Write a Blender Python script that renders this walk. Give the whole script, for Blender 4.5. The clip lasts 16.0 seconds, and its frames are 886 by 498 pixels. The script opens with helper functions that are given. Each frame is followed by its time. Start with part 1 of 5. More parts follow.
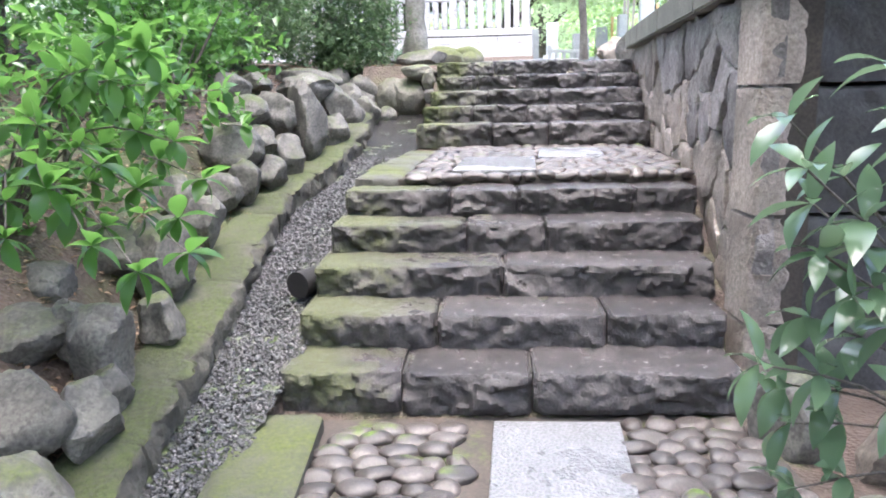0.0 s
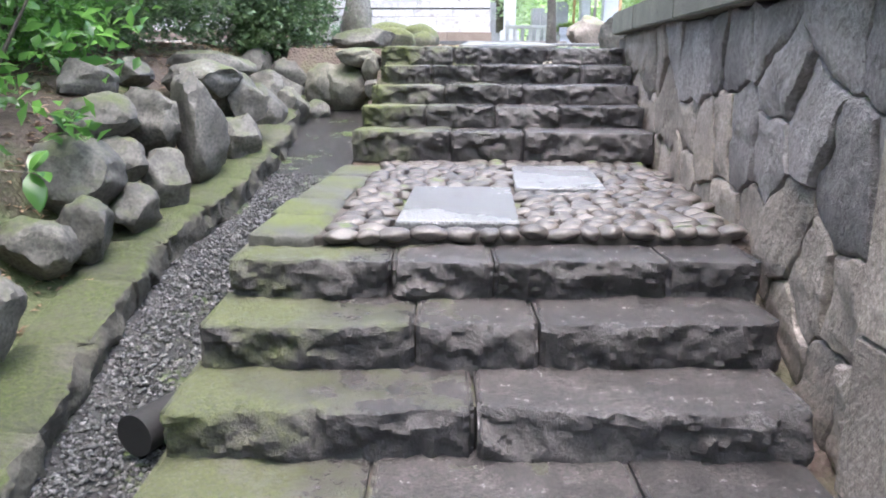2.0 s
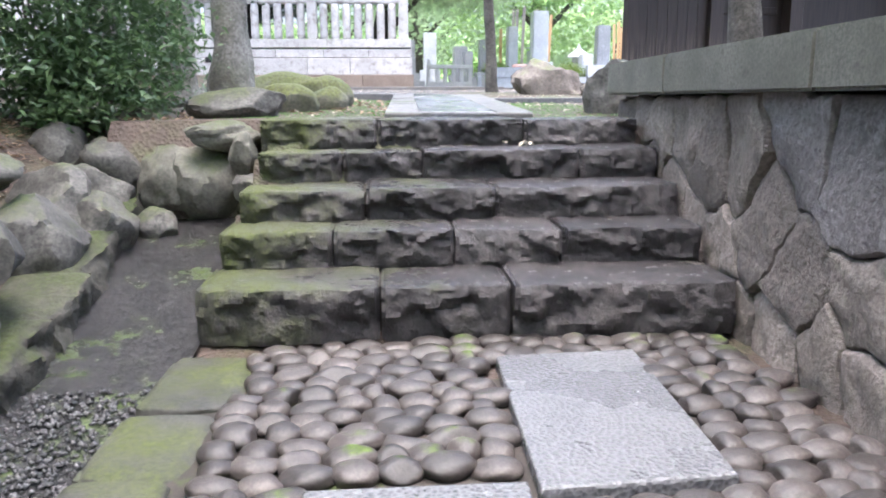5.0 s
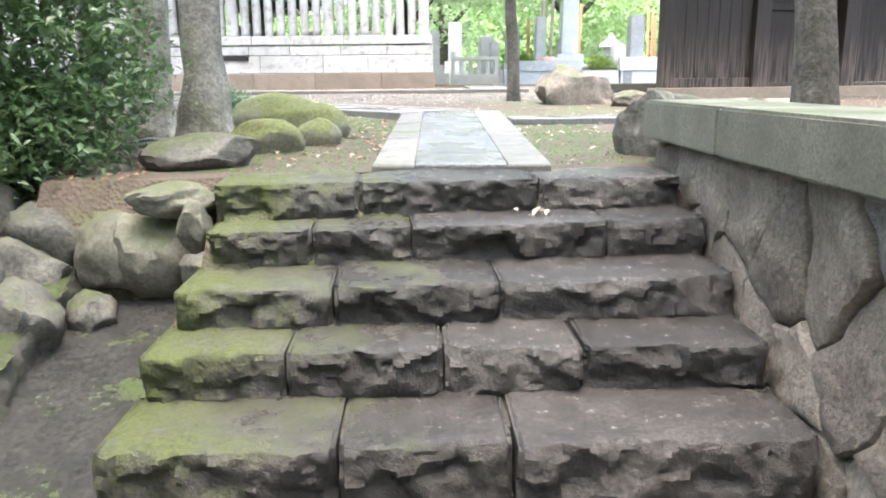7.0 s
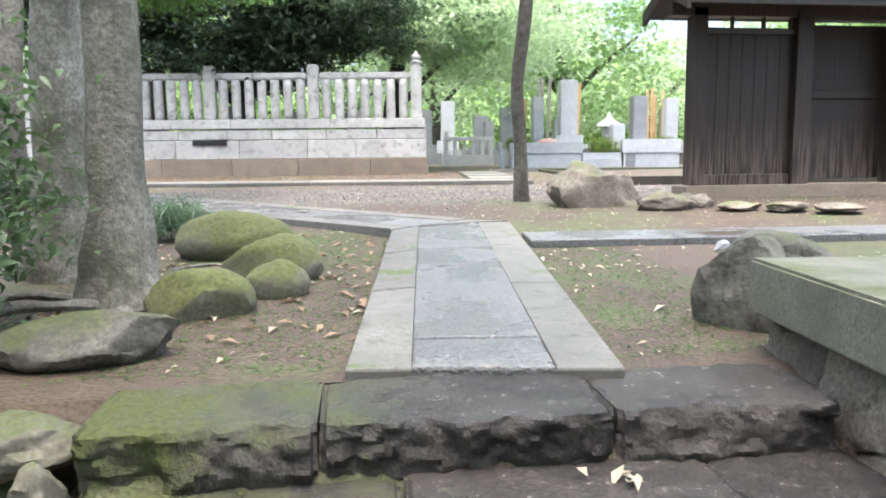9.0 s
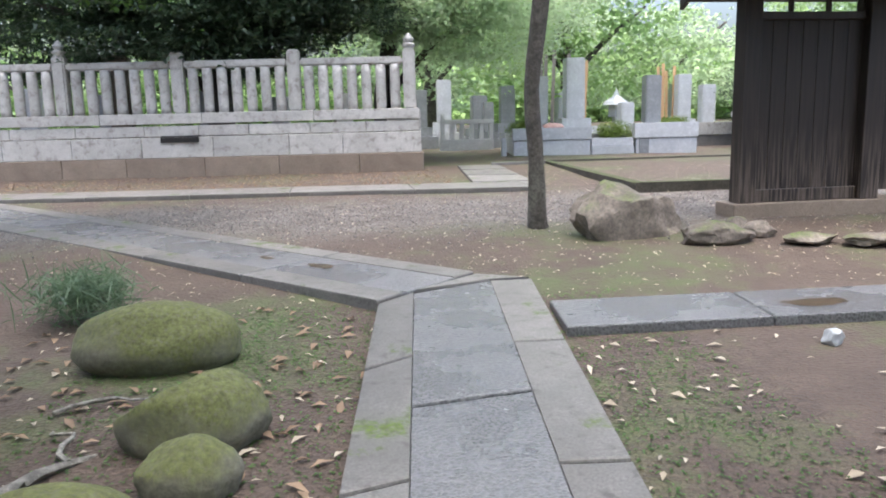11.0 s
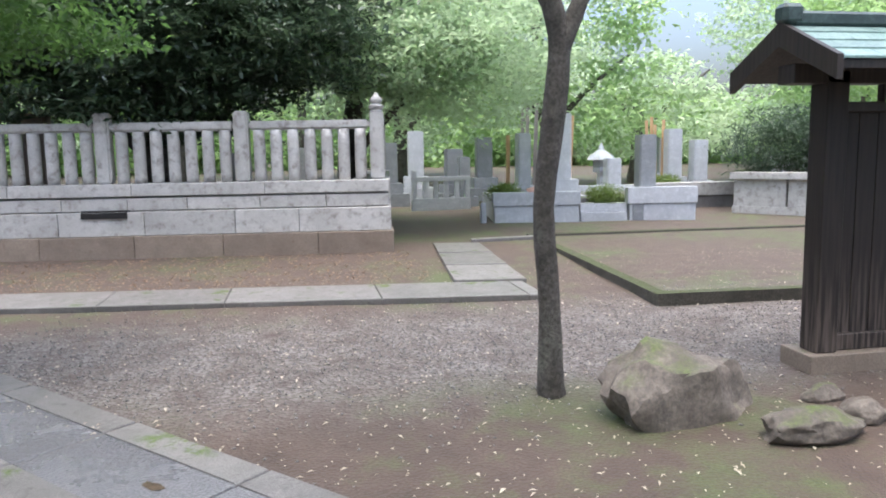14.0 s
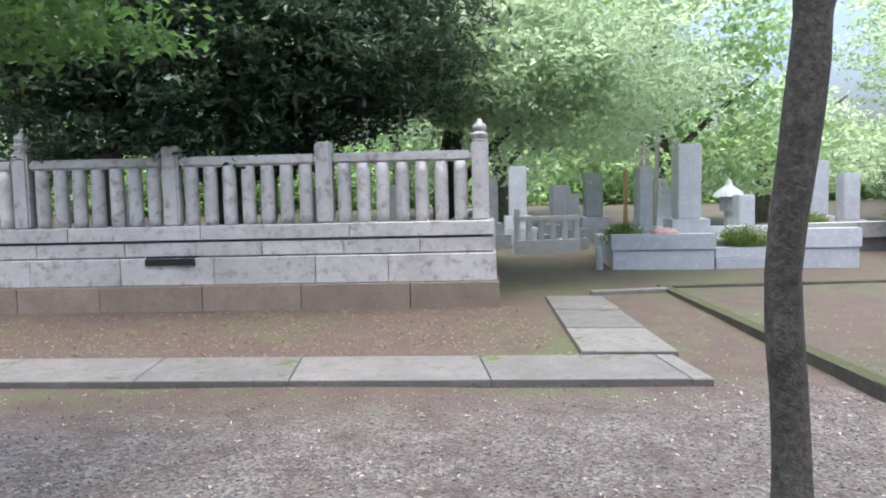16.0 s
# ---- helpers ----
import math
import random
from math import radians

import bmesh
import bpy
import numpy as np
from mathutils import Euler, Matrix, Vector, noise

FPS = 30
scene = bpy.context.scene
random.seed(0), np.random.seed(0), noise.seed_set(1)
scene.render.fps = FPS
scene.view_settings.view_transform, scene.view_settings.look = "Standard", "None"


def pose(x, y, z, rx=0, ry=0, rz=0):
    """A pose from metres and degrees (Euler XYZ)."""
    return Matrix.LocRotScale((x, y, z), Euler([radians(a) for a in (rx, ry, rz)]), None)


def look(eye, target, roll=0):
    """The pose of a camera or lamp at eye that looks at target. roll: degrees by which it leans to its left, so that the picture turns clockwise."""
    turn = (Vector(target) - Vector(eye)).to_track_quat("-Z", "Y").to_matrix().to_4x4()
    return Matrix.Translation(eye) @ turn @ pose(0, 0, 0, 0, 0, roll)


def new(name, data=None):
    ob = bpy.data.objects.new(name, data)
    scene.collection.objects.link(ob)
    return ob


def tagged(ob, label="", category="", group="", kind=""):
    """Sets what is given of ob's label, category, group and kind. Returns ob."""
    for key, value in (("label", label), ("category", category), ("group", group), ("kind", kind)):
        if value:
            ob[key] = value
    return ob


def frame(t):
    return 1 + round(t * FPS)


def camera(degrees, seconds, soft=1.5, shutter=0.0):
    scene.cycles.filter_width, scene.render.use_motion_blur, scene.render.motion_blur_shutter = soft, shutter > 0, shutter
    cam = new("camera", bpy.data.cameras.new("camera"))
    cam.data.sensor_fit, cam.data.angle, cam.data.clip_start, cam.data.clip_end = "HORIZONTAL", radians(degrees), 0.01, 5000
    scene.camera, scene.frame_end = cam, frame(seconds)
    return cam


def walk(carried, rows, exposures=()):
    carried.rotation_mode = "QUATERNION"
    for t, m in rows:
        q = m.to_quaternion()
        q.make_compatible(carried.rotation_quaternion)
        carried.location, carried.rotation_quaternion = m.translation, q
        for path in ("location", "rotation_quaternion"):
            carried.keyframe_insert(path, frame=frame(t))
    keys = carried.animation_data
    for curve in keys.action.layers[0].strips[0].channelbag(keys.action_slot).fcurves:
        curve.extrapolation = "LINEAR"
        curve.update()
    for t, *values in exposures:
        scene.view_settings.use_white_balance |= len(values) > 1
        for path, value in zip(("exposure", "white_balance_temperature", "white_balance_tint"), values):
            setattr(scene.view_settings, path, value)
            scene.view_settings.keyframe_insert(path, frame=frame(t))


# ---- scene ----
cam = camera(61.2, 16.0, soft=1.9)
PATH = [
    (0, (0.051, -0.083, 1.580), (0.026, 2.072, 1.136), -1.2),
    (0.5, (0.018, 0.355, 1.562), (0.087, 2.499, 1.075), -1.1),
    (1, (0.039, 0.815, 1.735), (-0.029, 2.967, 1.284), 0.1),
    (1.5, (0.076, 1.228, 1.727), (0.128, 3.359, 1.181), -0.5),
    (2, (0.094, 1.672, 1.779), (0.215, 3.805, 1.253), 0.3),
    (2.5, (0.169, 2.162, 1.818), (0.285, 4.313, 1.370), 2.6),
    (3, (0.184, 2.631, 1.778), (0.330, 4.771, 1.287), -0.5),
    (3.5, (0.179, 3.081, 1.813), (0.408, 5.216, 1.334), 0.1),
    (4, (0.176, 3.570, 1.936), (0.396, 5.706, 1.456), 0.7),
    (4.5, (0.178, 3.964, 1.966), (0.441, 6.089, 1.462), 0.5),
    (4.7, (0.197, 4.135, 2.002), (0.551, 6.264, 1.575), -0.2),
    (6.8, (0.511, 5.065, 2.310), (0.822, 7.181, 1.796), -0.1),
    (7, (0.541, 5.192, 2.386), (0.806, 7.323, 1.906), -0.6),
    (7.5, (0.547, 5.474, 2.521), (0.718, 7.597, 1.968), 1.5),
    (8, (0.546, 5.872, 2.579), (0.831, 8.020, 2.197), -1.5),
    (8.5, (0.606, 6.314, 2.592), (0.920, 8.468, 2.271), -2.2),
    (8.7, (0.624, 6.446, 2.624), (0.927, 8.608, 2.346), -0.5),
    (10.8, (0.837, 8.027, 3.062), (1.091, 10.181, 2.692), -2.0),
    (11, (0.834, 8.139, 3.124), (1.140, 10.285, 2.751), -1.4),
    (11.5, (0.881, 8.399, 3.220), (1.215, 10.548, 2.886), -2.0),
    (12, (0.938, 8.667, 3.308), (1.210, 10.823, 2.963), -1.6),
    (12.5, (0.940, 8.967, 3.466), (1.303, 11.116, 3.166), -1.0),
    (13, (0.990, 9.308, 3.526), (1.385, 11.456, 3.261), -2.4),
    (13.5, (1.031, 9.689, 3.699), (1.359, 11.839, 3.366), 0.0),
    (14, (1.087, 10.134, 3.740), (1.485, 12.279, 3.457), -1.0),
    (14.5, (1.149, 10.570, 3.724), (1.533, 12.728, 3.538), -1.7),
    (15, (1.209, 11.050, 3.704), (1.504, 13.222, 3.519), -1.5),
    (15.5, (1.146, 11.482, 3.638), (1.415, 13.661, 3.496), -2.3),
    (16, (1.151, 11.998, 3.716), (1.282, 14.188, 3.549), -1.3),
]
walk(cam, [(t, look(eye, target, roll)) for t, eye, target, roll in PATH], [(0.0, 3.2, 5700, 14), (2.5, 2.8, 5600, 12), (4.7, 2.58, 5600, 13), (7.0, 2.85, 6050, 5), (8.5, 2.5, 6050, 5), (11.0, 1.65, 5900, 8), (12.5, 1.55, 5850, 8), (16.0, 1.55, 5700, 9)])

# ---- world, sun, exposure ----
world = bpy.data.worlds.new("overcast_sky")
scene.world = world
world.use_nodes = True
wn = world.node_tree.nodes
sky = wn.new("ShaderNodeTexSky")
sky.sky_type = "NISHITA"
sky.sun_disc = False
sky.sun_elevation = radians(84)
sky.sun_rotation = radians(180)
sky.air_density = 1.0
sky.dust_density = 8.0
sky.ozone_density = 0.6
world.node_tree.links.new(sky.outputs[0], wn["Background"].inputs[0])
wn["Background"].inputs[1].default_value = 0.15
sun = new("sun", bpy.data.lights.new("sun", "SUN"))
sun.data.energy = 0.5
sun.data.angle = radians(100)
sun.data.color = (1.0, 0.98, 0.95)
sun.matrix_world = look((1, 6, 30), (1, 9, 0))


# ---- materials ----
def nodes_of(name):
    m = bpy.data.materials.new(name)
    m.use_nodes = True
    return m, m.node_tree.nodes, m.node_tree.links, m.node_tree.nodes["Principled BSDF"]


def tex(n, l, scale, detail=6.0, rough=0.6, kind="ShaderNodeTexNoise", coord="Object"):
    c = n.new("ShaderNodeTexCoord")
    if coord == "World":
        g = n.new("ShaderNodeNewGeometry")
        out = g.outputs["Position"]
    else:
        out = c.outputs["Object"]
    t = n.new(kind)
    t.inputs["Scale"].default_value = scale
    if kind == "ShaderNodeTexNoise":
        t.inputs["Detail"].default_value = detail
        t.inputs["Roughness"].default_value = rough
    l.new(out, t.inputs["Vector"])
    return t


def ramp(n, l, src, a, b, lo=(0, 0, 0, 1), hi=(1, 1, 1, 1)):
    r = n.new("ShaderNodeValToRGB")
    r.color_ramp.elements[0].position, r.color_ramp.elements[1].position = a, b
    r.color_ramp.elements[0].color, r.color_ramp.elements[1].color = lo, hi
    l.new(src, r.inputs[0])
    return r.outputs[0]


def mixc(n, l, fac, a, b):
    m = n.new("ShaderNodeMix")
    m.data_type = "RGBA"
    for sock, v in ((m.inputs[0], fac), (m.inputs[6], a), (m.inputs[7], b)):
        if isinstance(v, (float, int)):
            sock.default_value = v
        elif isinstance(v, tuple):
            sock.default_value = (*v, 1)
        else:
            l.new(v, sock)
    return m.outputs[2]


def math_node(n, l, op, a, b):
    m = n.new("ShaderNodeMath")
    m.operation = op
    m.use_clamp = True
    for sock, v in ((m.inputs[0], a), (m.inputs[1], b)):
        if isinstance(v, (float, int)):
            sock.default_value = v
        else:
            l.new(v, sock)
    return m.outputs[0]


def stone_mat(name, dark, light, moss=0.0, moss_col=(0.09, 0.13, 0.025), grain=60.0, blotch=3.0, bump=0.35, rough=(0.45, 0.8),
              stain=0.0, stain_col=(0.05, 0.045, 0.04), vary=0.25, moss_up=0.35, coord="Object", bump_dist=0.012, wet_top=0.0, stairs=False):
    m, n, l, b = nodes_of(name)
    big = tex(n, l, blotch, 5, 0.6, coord=coord)
    fine = tex(n, l, grain, 5, 0.7, coord=coord)
    mid = tex(n, l, blotch * 4.3, 6, 0.65, coord=coord)
    col = mixc(n, l, ramp(n, l, big.outputs[0], 0.3, 0.7), dark, light)
    col = mixc(n, l, ramp(n, l, fine.outputs[0], 0.38, 0.62), mixc(n, l, 0.75, col, tuple(c * 0.7 for c in dark)), col)
    col = mixc(n, l, math_node(n, l, "MULTIPLY", ramp(n, l, mid.outputs[0], 0.5, 0.72), 0.35), col, tuple(min(1, c * 1.35) for c in light))
    if stain:
        s = ramp(n, l, mid.outputs[0], 0.62 - stain * 0.3, 0.75 - stain * 0.2)
        col = mixc(n, l, math_node(n, l, "MULTIPLY", s, 0.75), col, stain_col)
    info = n.new("ShaderNodeObjectInfo")
    hsv = n.new("ShaderNodeHueSaturation")
    v = n.new("ShaderNodeMapRange")
    v.inputs["To Min"].default_value, v.inputs["To Max"].default_value = 1 - vary, 1 + vary
    l.new(info.outputs["Random"], v.inputs["Value"])
    l.new(v.outputs[0], hsv.inputs["Value"])
    l.new(col, hsv.inputs["Color"])
    col = hsv.outputs[0]
    rg = n.new("ShaderNodeMapRange")
    rg.inputs["To Min"].default_value, rg.inputs["To Max"].default_value = rough
    l.new(mid.outputs[0], rg.inputs["Value"])
    rough_out = rg.outputs[0]
    if wet_top:
        wg = n.new("ShaderNodeNewGeometry")
        ws = n.new("ShaderNodeSeparateXYZ")
        l.new(wg.outputs["Normal"], ws.inputs[0])
        rough_out = math_node(n, l, "SUBTRACT", rough_out, math_node(n, l, "MULTIPLY", ws.outputs[2], wet_top))
    if moss:
        geo = n.new("ShaderNodeNewGeometry")
        sep = n.new("ShaderNodeSeparateXYZ")
        l.new(geo.outputs["Normal"], sep.inputs[0])
        up = math_node(n, l, "MULTIPLY", sep.outputs[2], moss_up)
        mn = tex(n, l, 2.2, 6, 0.7, coord="World")
        amount = math_node(n, l, "ADD", mn.outputs[0], up)
        if stairs:
            # thick on the gutter side, thin on the trodden middle; the lowest steps are green all over
            sp = n.new("ShaderNodeSeparateXYZ")
            l.new(geo.outputs["Position"], sp.inputs[0])
            across = n.new("ShaderNodeMath")
            across.operation = "MULTIPLY_ADD"
            l.new(sp.outputs[1], across.inputs[0])
            across.inputs[1].default_value = -0.125
            l.new(sp.outputs[0], across.inputs[2])
            for src, f0, f1, top in ((across.outputs[0], 0.25, -1.15, 0.40), (sp.outputs[1], 6.5, 4.0, -0.07)):
                mr = n.new("ShaderNodeMapRange")
                mr.inputs["From Min"].default_value, mr.inputs["From Max"].default_value = f0, f1
                mr.inputs["To Max"].default_value = top
                l.new(src, mr.inputs["Value"])
                amount = math_node(n, l, "ADD", amount, mr.outputs[0])
        lo = 0.95 - moss * 0.55
        fac = math_node(n, l, "MULTIPLY", ramp(n, l, amount, lo, lo + 0.24), ramp(n, l, fine.outputs[0], 0.28, 0.5))
        mf = tex(n, l, 45, 4, 0.7)
        mc = mixc(n, l, ramp(n, l, mf.outputs[0], 0.3, 0.7), tuple(c * 0.5 for c in moss_col), tuple(c * 1.45 for c in moss_col))
        col = mixc(n, l, fac, col, mc)
        rough_out = mixc(n, l, fac, rough_out, (0.95, 0.95, 0.95))
    l.new(col, b.inputs["Base Color"])
    l.new(rough_out, b.inputs["Roughness"])
    h = math_node(n, l, "ADD", math_node(n, l, "MULTIPLY", mid.outputs[0], 0.6), math_node(n, l, "MULTIPLY", fine.outputs[0], 0.4))
    bp = n.new("ShaderNodeBump")
    bp.inputs["Strength"].default_value = bump
    bp.inputs["Distance"].default_value = bump_dist
    l.new(h, bp.inputs["Height"])
    l.new(bp.outputs[0], b.inputs["Normal"])
    return m


def leaf_mat(name, dark, light, gloss=0.45, through_light=0.35):
    m, n, l, b = nodes_of(name)
    geo = n.new("ShaderNodeNewGeometry")
    big = tex(n, l, 0.9, 3, 0.6, coord="World")
    f = math_node(n, l, "ADD", math_node(n, l, "MULTIPLY", geo.outputs["Random Per Island"], 0.6), math_node(n, l, "MULTIPLY", big.outputs[0], 0.4))
    col = mixc(n, l, f, dark, light)
    l.new(col, b.inputs["Base Color"])
    b.inputs["Roughness"].default_value = gloss
    t = n.new("ShaderNodeBsdfTranslucent")
    l.new(mixc(n, l, 0.6, col, tuple(min(1, c * 2.0) for c in light)), t.inputs["Color"])
    mx = n.new("ShaderNodeMixShader")
    mx.inputs[0].default_value = through_light
    l.new(b.outputs[0], mx.inputs[1])
    l.new(t.outputs[0], mx.inputs[2])
    l.new(mx.outputs[0], n["Material Output"].inputs[0])
    return m


def hammered_mat(name, dark, light):
    """Bush-hammered granite, wet in its pits."""
    m, n, l, b = nodes_of(name)
    pits = tex(n, l, 62, kind="ShaderNodeTexVoronoi", coord="World")
    fine = tex(n, l, 160, 3, 0.7, coord="World")
    big = tex(n, l, 1.6, 5, 0.6, coord="World")
    col = mixc(n, l, ramp(n, l, fine.outputs[0], 0.35, 0.7), dark, light)
    col = mixc(n, l, ramp(n, l, pits.outputs["Distance"], 0.15, 0.7), col, tuple(c * 1.25 for c in light))
    wet = ramp(n, l, big.outputs[0], 0.42, 0.62)
    col = mixc(n, l, math_node(n, l, "MULTIPLY", wet, 0.2), col, tuple(c * 0.6 for c in dark))
    l.new(col, b.inputs["Base Color"])
    rg = n.new("ShaderNodeMapRange")
    rg.inputs["To Min"].default_value, rg.inputs["To Max"].default_value = 0.42, 0.10
    l.new(wet, rg.inputs["Value"])
    l.new(rg.outputs[0], b.inputs["Roughness"])
    bp = n.new("ShaderNodeBump")
    bp.inputs["Strength"].default_value, bp.inputs["Distance"].default_value = 0.8, 0.007
    l.new(math_node(n, l, "ADD", math_node(n, l, "MULTIPLY", pits.outputs["Distance"], 0.9), math_node(n, l, "MULTIPLY", fine.outputs[0], 0.25)), bp.inputs["Height"])
    l.new(bp.outputs[0], b.inputs["Normal"])
    return m


def ground_mat():
    m, n, l, b = nodes_of("soil")
    big = tex(n, l, 0.55, 6, 0.6, coord="World")
    mid = tex(n, l, 3.5, 6, 0.65, coord="World")
    fine = tex(n, l, 70, 4, 0.7, coord="World")
    grit = tex(n, l, 45, kind="ShaderNodeTexVoronoi", coord="World")
    soil = mixc(n, l, ramp(n, l, mid.outputs[0], 0.3, 0.7), (0.05, 0.033, 0.025), (0.135, 0.094, 0.07))
    soil = mixc(n, l, ramp(n, l, fine.outputs[0], 0.35, 0.7), (0.07, 0.05, 0.038), soil)
    pebble = mixc(n, l, ramp(n, l, grit.outputs["Color"], 0.3, 0.8), (0.09, 0.076, 0.068), (0.25, 0.235, 0.22))
    geo = n.new("ShaderNodeNewGeometry")
    sep = n.new("ShaderNodeSeparateXYZ")
    l.new(geo.outputs["Position"], sep.inputs[0])
    # worn gravel strip across the yard
    band = n.new("ShaderNodeMath")
    band.operation = "SUBTRACT"
    l.new(sep.outputs[1], band.inputs[0])
    band.inputs[1].default_value = 16.0
    ab = n.new("ShaderNodeMath")
    ab.operation = "ABSOLUTE"
    l.new(band.outputs[0], ab.inputs[0])
    edge = n.new("ShaderNodeMapRange")
    edge.inputs["From Min"].default_value, edge.inputs["From Max"].default_value = 1.7, 0.7
    l.new(ab.outputs[0], edge.inputs["Value"])
    gravel = math_node(n, l, "MULTIPLY", edge.outputs[0], ramp(n, l, mid.outputs[0], 0.25, 0.6))
    col = mixc(n, l, math_node(n, l, "MULTIPLY", gravel, 0.8), soil, pebble)
    moss = mixc(n, l, ramp(n, l, fine.outputs[0], 0.3, 0.7), (0.045, 0.06, 0.018), (0.09, 0.115, 0.038))
    mm = math_node(n, l, "MULTIPLY", ramp(n, l, math_node(n, l, "ADD", math_node(n, l, "MULTIPLY", big.outputs[0], 0.6), math_node(n, l, "MULTIPLY", mid.outputs[0], 0.4)), 0.49, 0.60),
                   math_node(n, l, "SUBTRACT", 1.0, edge.outputs[0]))
    col = mixc(n, l, math_node(n, l, "MULTIPLY", mm, 0.8), col, moss)
    l.new(col, b.inputs["Base Color"])
    b.inputs["Roughness"].default_value = 0.75
    bp = n.new("ShaderNodeBump")
    bp.inputs["Strength"].default_value = 0.8
    bp.inputs["Distance"].default_value = 0.02
    l.new(math_node(n, l, "ADD", math_node(n, l, "MULTIPLY", mid.outputs[0], 0.5), math_node(n, l, "MULTIPLY", grit.outputs["Distance"], 0.6)), bp.inputs["Height"])
    l.new(bp.outputs[0], b.inputs["Normal"])
    return m


def wood_mat(name, dark, light, rough=0.6, pale_foot=None):
    m, n, l, b = nodes_of(name)
    c = n.new("ShaderNodeTexCoord")
    mp = n.new("ShaderNodeMapping")
    mp.inputs["Scale"].default_value = (14, 14, 0.7)
    l.new(c.outputs["Object"], mp.inputs[0])
    t = n.new("ShaderNodeTexNoise")
    t.inputs["Scale"].default_value, t.inputs["Detail"].default_value = 3, 8
    l.new(mp.outputs[0], t.inputs["Vector"])
    col = mixc(n, l, ramp(n, l, t.outputs[0], 0.3, 0.7), dark, light)
    if pale_foot:
        # rain-bleached foot of the boards
        z0, z1, pale = pale_foot
        g = n.new("ShaderNodeNewGeometry")
        s = n.new("ShaderNodeSeparateXYZ")
        l.new(g.outputs["Position"], s.inputs[0])
        r = n.new("ShaderNodeMapRange")
        r.inputs["From Min"].default_value, r.inputs["From Max"].default_value = z1, z0
        l.new(s.outputs[2], r.inputs["Value"])
        col = mixc(n, l, math_node(n, l, "MULTIPLY", r.outputs[0], ramp(n, l, t.outputs[0], 0.42, 0.6)), col, pale)
    l.new(col, b.inputs["Base Color"])
    b.inputs["Roughness"].default_value = rough
    bp = n.new("ShaderNodeBump")
    bp.inputs["Strength"].default_value = 0.4
    bp.inputs["Distance"].default_value = 0.004
    l.new(t.outputs[0], bp.inputs["Height"])
    l.new(bp.outputs[0], b.inputs["Normal"])
    return m


SOIL = ground_mat()
STEP = stone_mat("step_stone", (0.026, 0.023, 0.023), (0.105, 0.092, 0.089), moss=0.34, moss_col=(0.078, 0.09, 0.026), moss_up=0.11, rough=(0.32, 0.72), grain=70, vary=0.25, bump=0.9, bump_dist=0.03, wet_top=0.3, stairs=True)
STEP_MOSSY = stone_mat("mossy_edging_stone", (0.035, 0.035, 0.029), (0.095, 0.09, 0.072), moss=0.40, moss_col=(0.075, 0.09, 0.02), rough=(0.4, 0.85), grain=70, vary=0.2, bump=0.7, bump_dist=0.02)
COBBLE = stone_mat("river_cobble", (0.045, 0.038, 0.035), (0.13, 0.108, 0.097), moss=0.05, rough=(0.28, 0.62), grain=90, vary=0.4, bump=0.5)
SLAB = hammered_mat("paving_granite", (0.07, 0.069, 0.072), (0.145, 0.143, 0.148))
KERB = stone_mat("kerb_stone", (0.125, 0.118, 0.11), (0.225, 0.212, 0.202), moss=0.03, rough=(0.35, 0.75), grain=90, vary=0.15, bump=0.35, stain=0.3)
ROCK = stone_mat("garden_rock", (0.05, 0.046, 0.042), (0.185, 0.172, 0.15), moss=0.42, moss_col=(0.07, 0.085, 0.028), rough=(0.5, 0.85), grain=50, vary=0.25, bump=0.6, stain=0.2)
MOSS_ROCK = stone_mat("moss_covered_rock", (0.13, 0.125, 0.10), (0.24, 0.22, 0.18), moss=0.55, moss_col=(0.065, 0.08, 0.026), rough=(0.6, 0.9), grain=50, bump=0.5)
MOSS_BOULDER = stone_mat("mossy_boulder", (0.14, 0.135, 0.10), (0.23, 0.22, 0.165), moss=0.85, moss_col=(0.105, 0.115, 0.04), rough=(0.7, 0.95), grain=50, bump=0.5)
BOULDER = stone_mat("boulder_stone", (0.10, 0.082, 0.066), (0.27, 0.225, 0.185), moss=0.3, rough=(0.5, 0.85), grain=30, blotch=4, bump=0.9, stain=0.35)
CURB_MOSS = stone_mat("mossy_curb", (0.05, 0.047, 0.038), (0.115, 0.105, 0.085), moss=0.58, moss_col=(0.055, 0.068, 0.02), rough=(0.7, 0.95), grain=40, bump=1.0, bump_dist=0.03)
WALL = stone_mat("tuff_wall_stone", (0.20, 0.165, 0.14), (0.44, 0.37, 0.32), moss=0.05, rough=(0.5, 0.85), grain=45, blotch=2.5, bump=1.0, vary=0.28, stain=0.35, stain_col=(0.10, 0.085, 0.075), bump_dist=0.045)
WALL_GREY = stone_mat("grey_wall_stone", (0.15, 0.132, 0.128), (0.40, 0.36, 0.35), moss=0.05, rough=(0.42, 0.8), grain=45, blotch=2.5, bump=1.0, vary=0.35, stain=0.35, stain_col=(0.07, 0.06, 0.058), bump_dist=0.05)
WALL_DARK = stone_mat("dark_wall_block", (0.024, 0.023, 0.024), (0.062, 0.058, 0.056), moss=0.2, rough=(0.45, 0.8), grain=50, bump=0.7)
MORTAR = stone_mat("wall_joint_earth", (0.03, 0.025, 0.02), (0.075, 0.06, 0.05), moss=0.08, rough=(0.8, 0.95))
CAP = stone_mat("wall_coping", (0.13, 0.127, 0.10), (0.25, 0.243, 0.20), moss=0.34, moss_col=(0.085, 0.10, 0.04), rough=(0.55, 0.85), grain=80, bump=0.3, stain=0.2)
